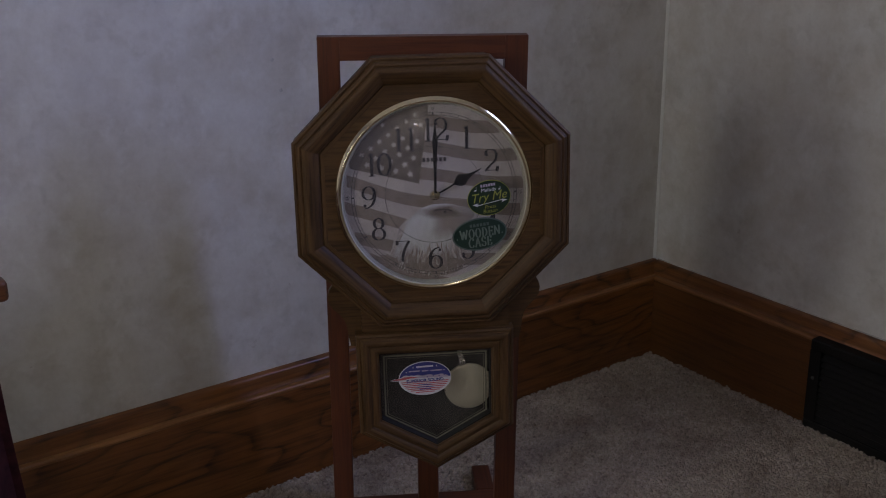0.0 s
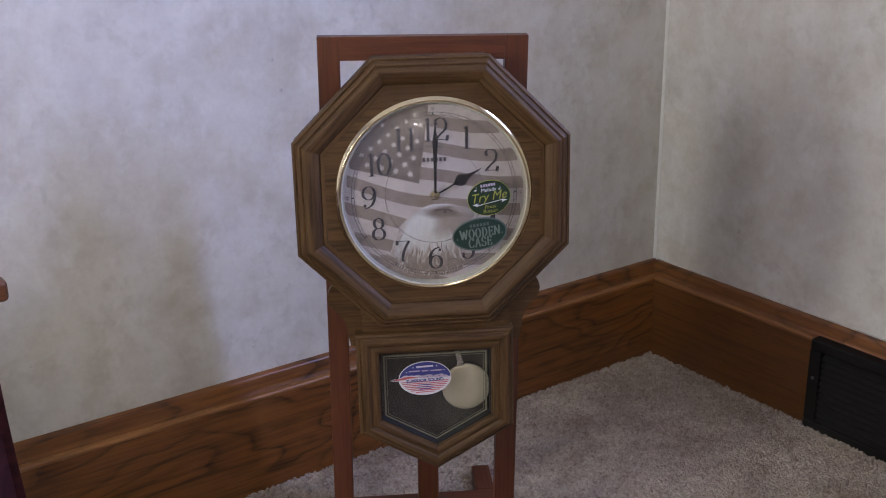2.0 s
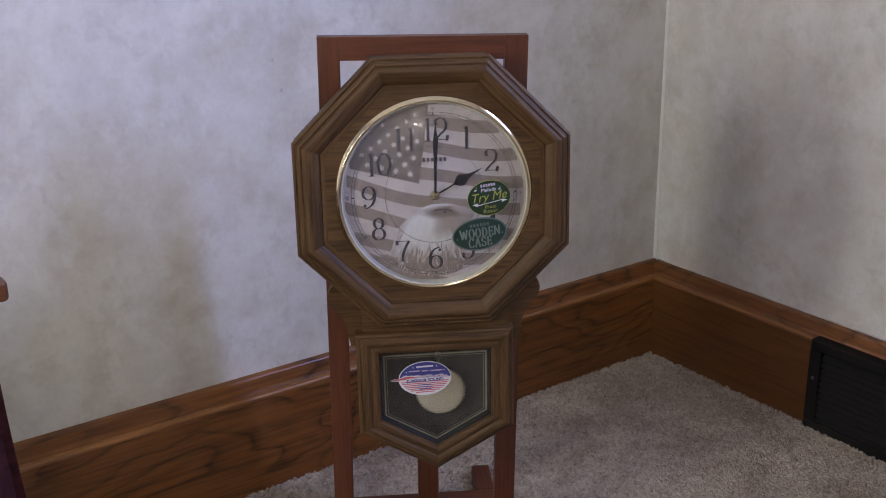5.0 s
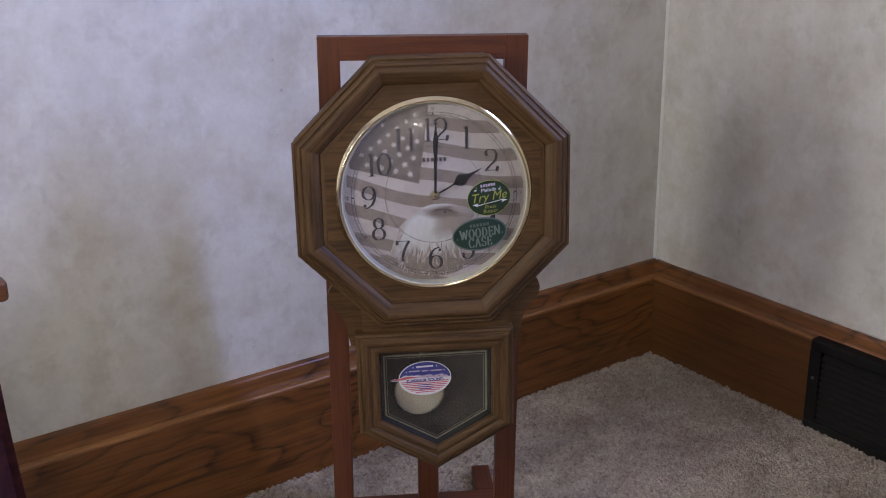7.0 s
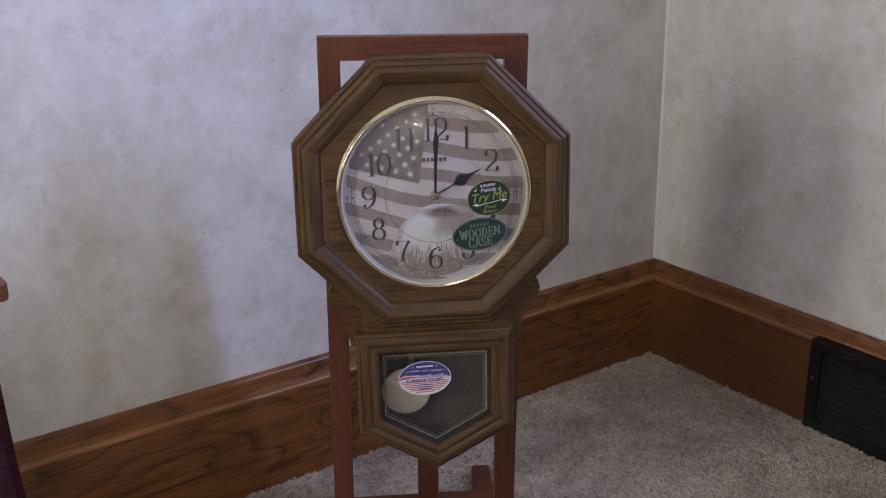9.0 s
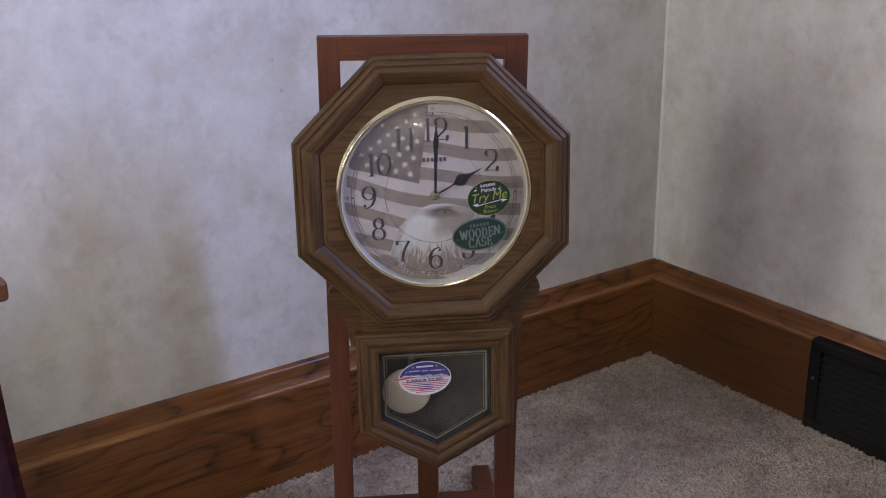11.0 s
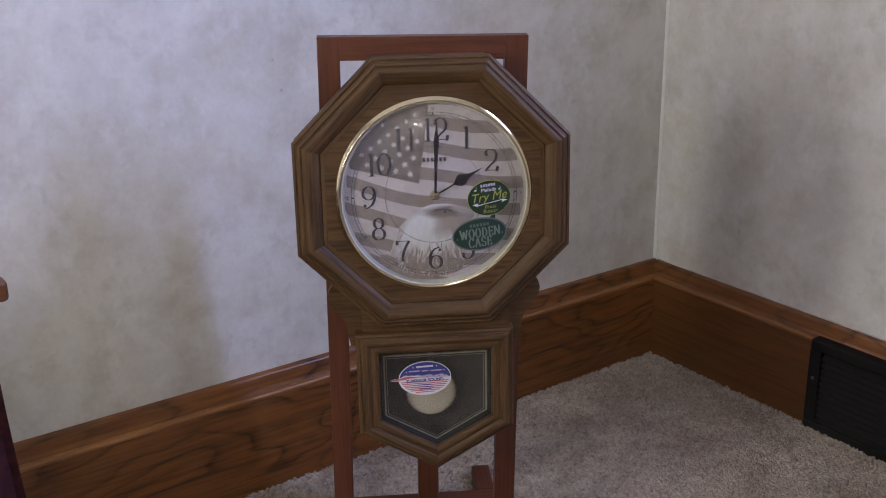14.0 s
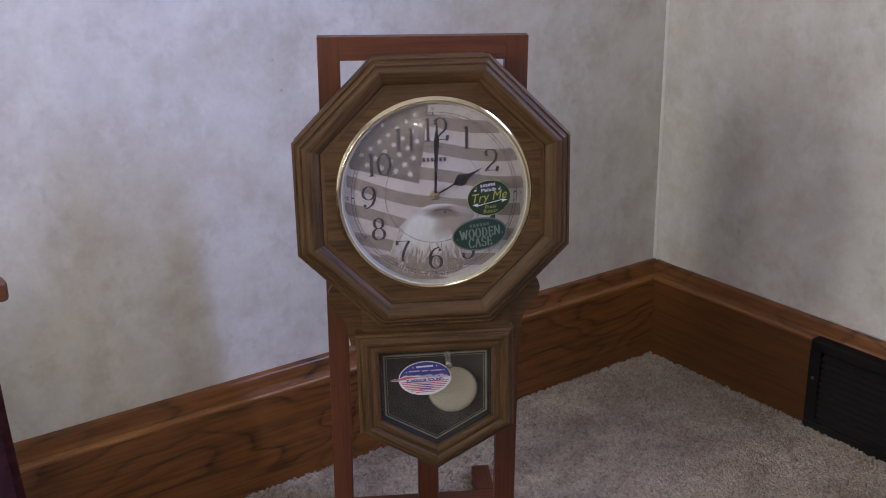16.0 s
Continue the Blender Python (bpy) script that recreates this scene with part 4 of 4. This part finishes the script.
    dprof = [(0.0, 0.000), (0.0015, 0.0035), (0.0045, 0.0050), (0.0065, 0.0045), (0.0072, 0.0062), (0.0090, 0.0088), (0.0120, 0.0098), (0.0165, 0.0088), (0.0200, 0.0066), (0.0210, 0.0052), (0.0225, 0.0060), (0.0285, 0.0056), (0.0310, 0.0040), (0.0322, 0.0010), (0.0340, 0.0004), (0.0342, -0.016), (0.0, -0.016)]
    frame_sides("door_moulding", DOOR, dprof, M_CLOCK, root)
    # black sticks stand in for the shadow between frame and pane
    frame_sides("rabbet_lining", DOOR, [(0.0343, -0.0008), (0.0356, -0.0012), (0.0356, -0.0158), (0.0343, -0.0158)], M_GAP_SHADE, root, "black strip for the shadow gap inside the door opening")
    pane = part("pane", prism(inset(DOOR, 0.0330), 0.0163, 0.0185), M_GLASS, root, "clear pane with a gilt double border line")
    pane.visible_shadow = False
    for d0, d1 in ((0.0395, 0.0420), (0.0441, 0.0449)):
        o, i = inset(DOOR, d0), inset(DOOR, d1)
        part("border_line", ribbon(o + o[:1], i + i[:1], 0.0160), M_GOLDLINE, pane, m=pose(0.0005, 0, -0.0040))
    sound_sticker(root)
    return root, hour, minute


def sound_sticker(root):
    x, z, y = -0.0185, -0.2935, 0.0158
    T0 = 2.0

    def flat(name, pts, lift, material, parent):
        return part(name, sheet(pts, y - lift), material, parent)
    s = flat("oval_sticker", circle(x, z, 0.0408, 0.0281, 48, T0), 0.0001, M_ST_WHITE, root)
    tagged(s, "oval sticker in red, white and blue stripes")
    full = circle(x, z, 0.0394, 0.0267, 96, T0)
    part("blue_field", sheet([p for p in full if p[1] > z + 0.0005], y - 0.0003), M_ST_BLUE, s)
    hills = [(x - 0.0365, z + 0.0005)] + [(x - 0.036 + 0.0036 * i, z + 0.0022 + 0.0042 * abs(math.sin(i * 0.62 + 0.4))) for i in range(21)] + [(x + 0.0370, z + 0.0008)]
    part("hills", sheet(hills, y - 0.0005), M_ST_PINK, s)
    for k in range(7):
        zz = z - 0.0058 - 0.0029 * k
        half = 0.0380 * math.sqrt(max(0, 1 - ((zz - z) / 0.0254) ** 2)) - 0.0006
        part("red_stripe", sheet([(x - half, zz - 0.00075), (x + half, zz - 0.00075 + 0.001), (x + half, zz + 0.00075 + 0.001), (x - half, zz + 0.00075)], y - 0.0003), M_ST_RED, s)
    t = warp(text_points("SUPERIOR SOUND", 0.0070, 1.0, 0.00025), placed(x, z - 0.0035, T0, y - 0.0006))
    part("lettering", t, M_ST_BLUE, s)
    part("mark_bar", sheet([(x - 0.013, z + 0.0178), (x + 0.013, z + 0.0186), (x + 0.013, z + 0.0214), (x - 0.013, z + 0.0206)], y - 0.0006), M_ST_WHITE, s)
    for a, w in ((-0.0245, 0.017), (-0.0045, 0.010), (0.0085, 0.018)):
        part("mark_bar", sheet([(x + a, z + 0.0112), (x + a + w, z + 0.0116), (x + a + w, z + 0.0138), (x + a, z + 0.0134)], y - 0.0006), M_ST_PINK, s)
    for a, zz, w in ((-0.010, -0.0105, 0.020), (-0.012, -0.0142, 0.025), (-0.009, -0.0178, 0.018)):
        part("mark_bar", sheet([(x + a, z + zz - 0.0008), (x + a + w, z + zz - 0.0004), (x + a + w, z + zz + 0.0010), (x + a, z + zz + 0.0006)], y - 0.0007), M_ST_BLUE, s)
    for i, (a, zz) in enumerate(((-0.018, 0.0185), (0.018, 0.0200), (-0.0285, 0.0112), (0.0295, 0.0125), (0.004, 0.0020), (0.013, 0.0035), (0.022, 0.0030), (0.030, 0.0045))):
        part("star", sheet(circle(x + a, z + zz, 0.0011, 0.0011, 5, 90), y - 0.0007), M_ST_WHITE if i < 4 else M_ST_BLUE, s)
    comet = [(x - 0.0535, z - 0.0016), (x - 0.0470, z + 0.0012), (x - 0.0380, z + 0.0016), (x - 0.0330, z + 0.0046), (x - 0.020, z + 0.0058), (x - 0.006, z + 0.0030), (x - 0.022, z + 0.0008), (x - 0.034, z - 0.0022), (x - 0.047, z - 0.0030)]
    c = flat("comet", comet, 0.0008, M_ST_WHITE, s)
    flat("comet_body", [(x - 0.030 + (px - x + 0.030) * 0.86, z + 0.0012 + (pz - z - 0.0012) * 0.66) for px, pz in comet], 0.0010, M_ST_RED, s)


def pendulum(root):
    p = new("pendulum")
    p.parent = root
    p.location = PIVOT
    part("rod", box(-0.0042, 0.0042, -0.0012, 0.0012, -ROD + 0.030, 0.0, 0.0006), M_SILVER, p, "flat bright metal rod")
    r = 0.0382
    prof = [(0.0, -0.0050), (0.008, -0.0049), (0.020, -0.0042), (0.030, -0.0034), (0.0350, -0.0026), (0.0372, -0.0017), (r, -0.0006), (r, 0.0010), (0.0365, 0.0020), (0.0, 0.0025)]
    part("bob", lathe(prof, 72), M_BOB, p, "round pale brass pendulum bob", pose(0, 0, -ROD), True)
    part("rating_nut", box(-0.0055, 0.0055, -0.0035, 0.0030, -ROD + 0.0375, -ROD + 0.0455, 0.001), M_SILVER, p)
    return p


CLOCK, HOUR, MINUTE = clock()
PENDULUM = pendulum(CLOCK)


# ---- blanket rack with a throw, at the edge of the view ----
def blanket_rack():
    root = tagged(new("blanket_rack"), "honey-coloured wooden blanket rack holding a burgundy throw", "rack")
    root.matrix_world = pose(-1.52, -0.27, 0.0)
    part("top_bar", box(-0.66, 0.004, -0.016, 0.016, 0.583, 0.613, 0.007, 3), M_ARMWOOD, root, smooth=True)
    part("lower_bar", box(-0.60, -0.075, -0.012, 0.012, 0.455, 0.479, 0.006, 3), M_ARMWOOD, root, smooth=True)
    for x in (-0.59, -0.085):
        part("end_post", box(0.0, 0.586, -0.014, 0.014, -0.014, 0.014, 0.003), M_ARMWOOD, root, m=pose(x, 0, 0) @ Matrix.Rotation(radians(-90), 4, "Y"))
        part("foot", box(-0.13, 0.13, -0.015, 0.015, 0.001, 0.030, 0.004), M_ARMWOOD, root, m=pose(x, 0, 0, 0, 0, 90))


def throw():
    """Cloth over the lower bar, both sides falling in folds that widen towards the floor."""
    b = bmesh.new()
    grid = []
    rows = [(-1, 0.02 + 0.045 * i) for i in range(11)] + [(0, 0.489)] + [(1, 0.47 - 0.045 * i) for i in range(11)]
    for side, z in rows:
        drop = (0.489 - z) / 0.489
        line_ = []
        for i in range(49):
            f = i / 48
            x = -0.53 - 0.02 * drop + (0.505 + 0.050 * drop ** 1.25) * f
            fold = (0.006 + 0.024 * drop) * math.sin(f * 34 + 0.8 * side) + 0.006 * math.sin(f * 71 + 2)
            y = side * (0.014 + 0.035 * drop) + fold * (0.4 + 0.6 * abs(side))
            line_.append(b.verts.new((x, y, z)))
        grid.append(line_)
    for a, c in zip(grid, grid[1:]):
        for i in range(48):
            b.faces.new((a[i], a[i + 1], c[i + 1], c[i]))
    r = bmesh.ops.solidify(b, geom=b.faces[:], thickness=0.005)
    ob = part("throw", b, M_FABRIC, None, smooth=True)
    ob.matrix_world = pose(-1.52, -0.27, 0.0)
    tagged(ob, "burgundy cloth throw draped over the wooden rack", "throw")


blanket_rack()
throw()


# ---- lamp on the south wall, behind the viewer ----
def wall_lamp():
    root = tagged(new("wall_lamp"), "small lit globe lamp on a brass wall plate", "lamp")
    root.matrix_world = pose(-2.78, RY, 2.02)
    part("wall_plate", lathe([(0, 0.001), (0.045, 0.001), (0.045, 0.010), (0.030, 0.016), (0, 0.016)], 32), M_BRASS, root, smooth=True)
    part("arm", box(-0.006, 0.006, 0.015, 0.080, -0.006, 0.006, 0.002), M_BRASS, root)
    b = bmesh.new()
    bmesh.ops.create_uvsphere(b, u_segments=32, v_segments=16, radius=0.039)
    part("globe", b, M_GLOBE, root, "glowing white glass globe", pose(0, 0.115, 0), True)


wall_lamp()


def motions():
    period, phase = 1.0572, 0.2324
    rows = []
    for i in range(161):
        t = i / 10
        a = REST + SWING * math.cos(2 * math.pi * t / period + phase)
        rows.append((t, pose(*PIVOT, 0, -a, 0)))
    walk(PENDULUM, rows)
    for ob, a0, rate in ((MINUTE, 0.70, 0.1), (HOUR, 60.9, 0.1 / 12)):
        x, y, z = ob.location
        walk(ob, [(t, pose(x, y, z, 0, a0 + rate * t, 0)) for t in (0.0, 4.0, 8.0, 12.0, 16.0)])


motions()
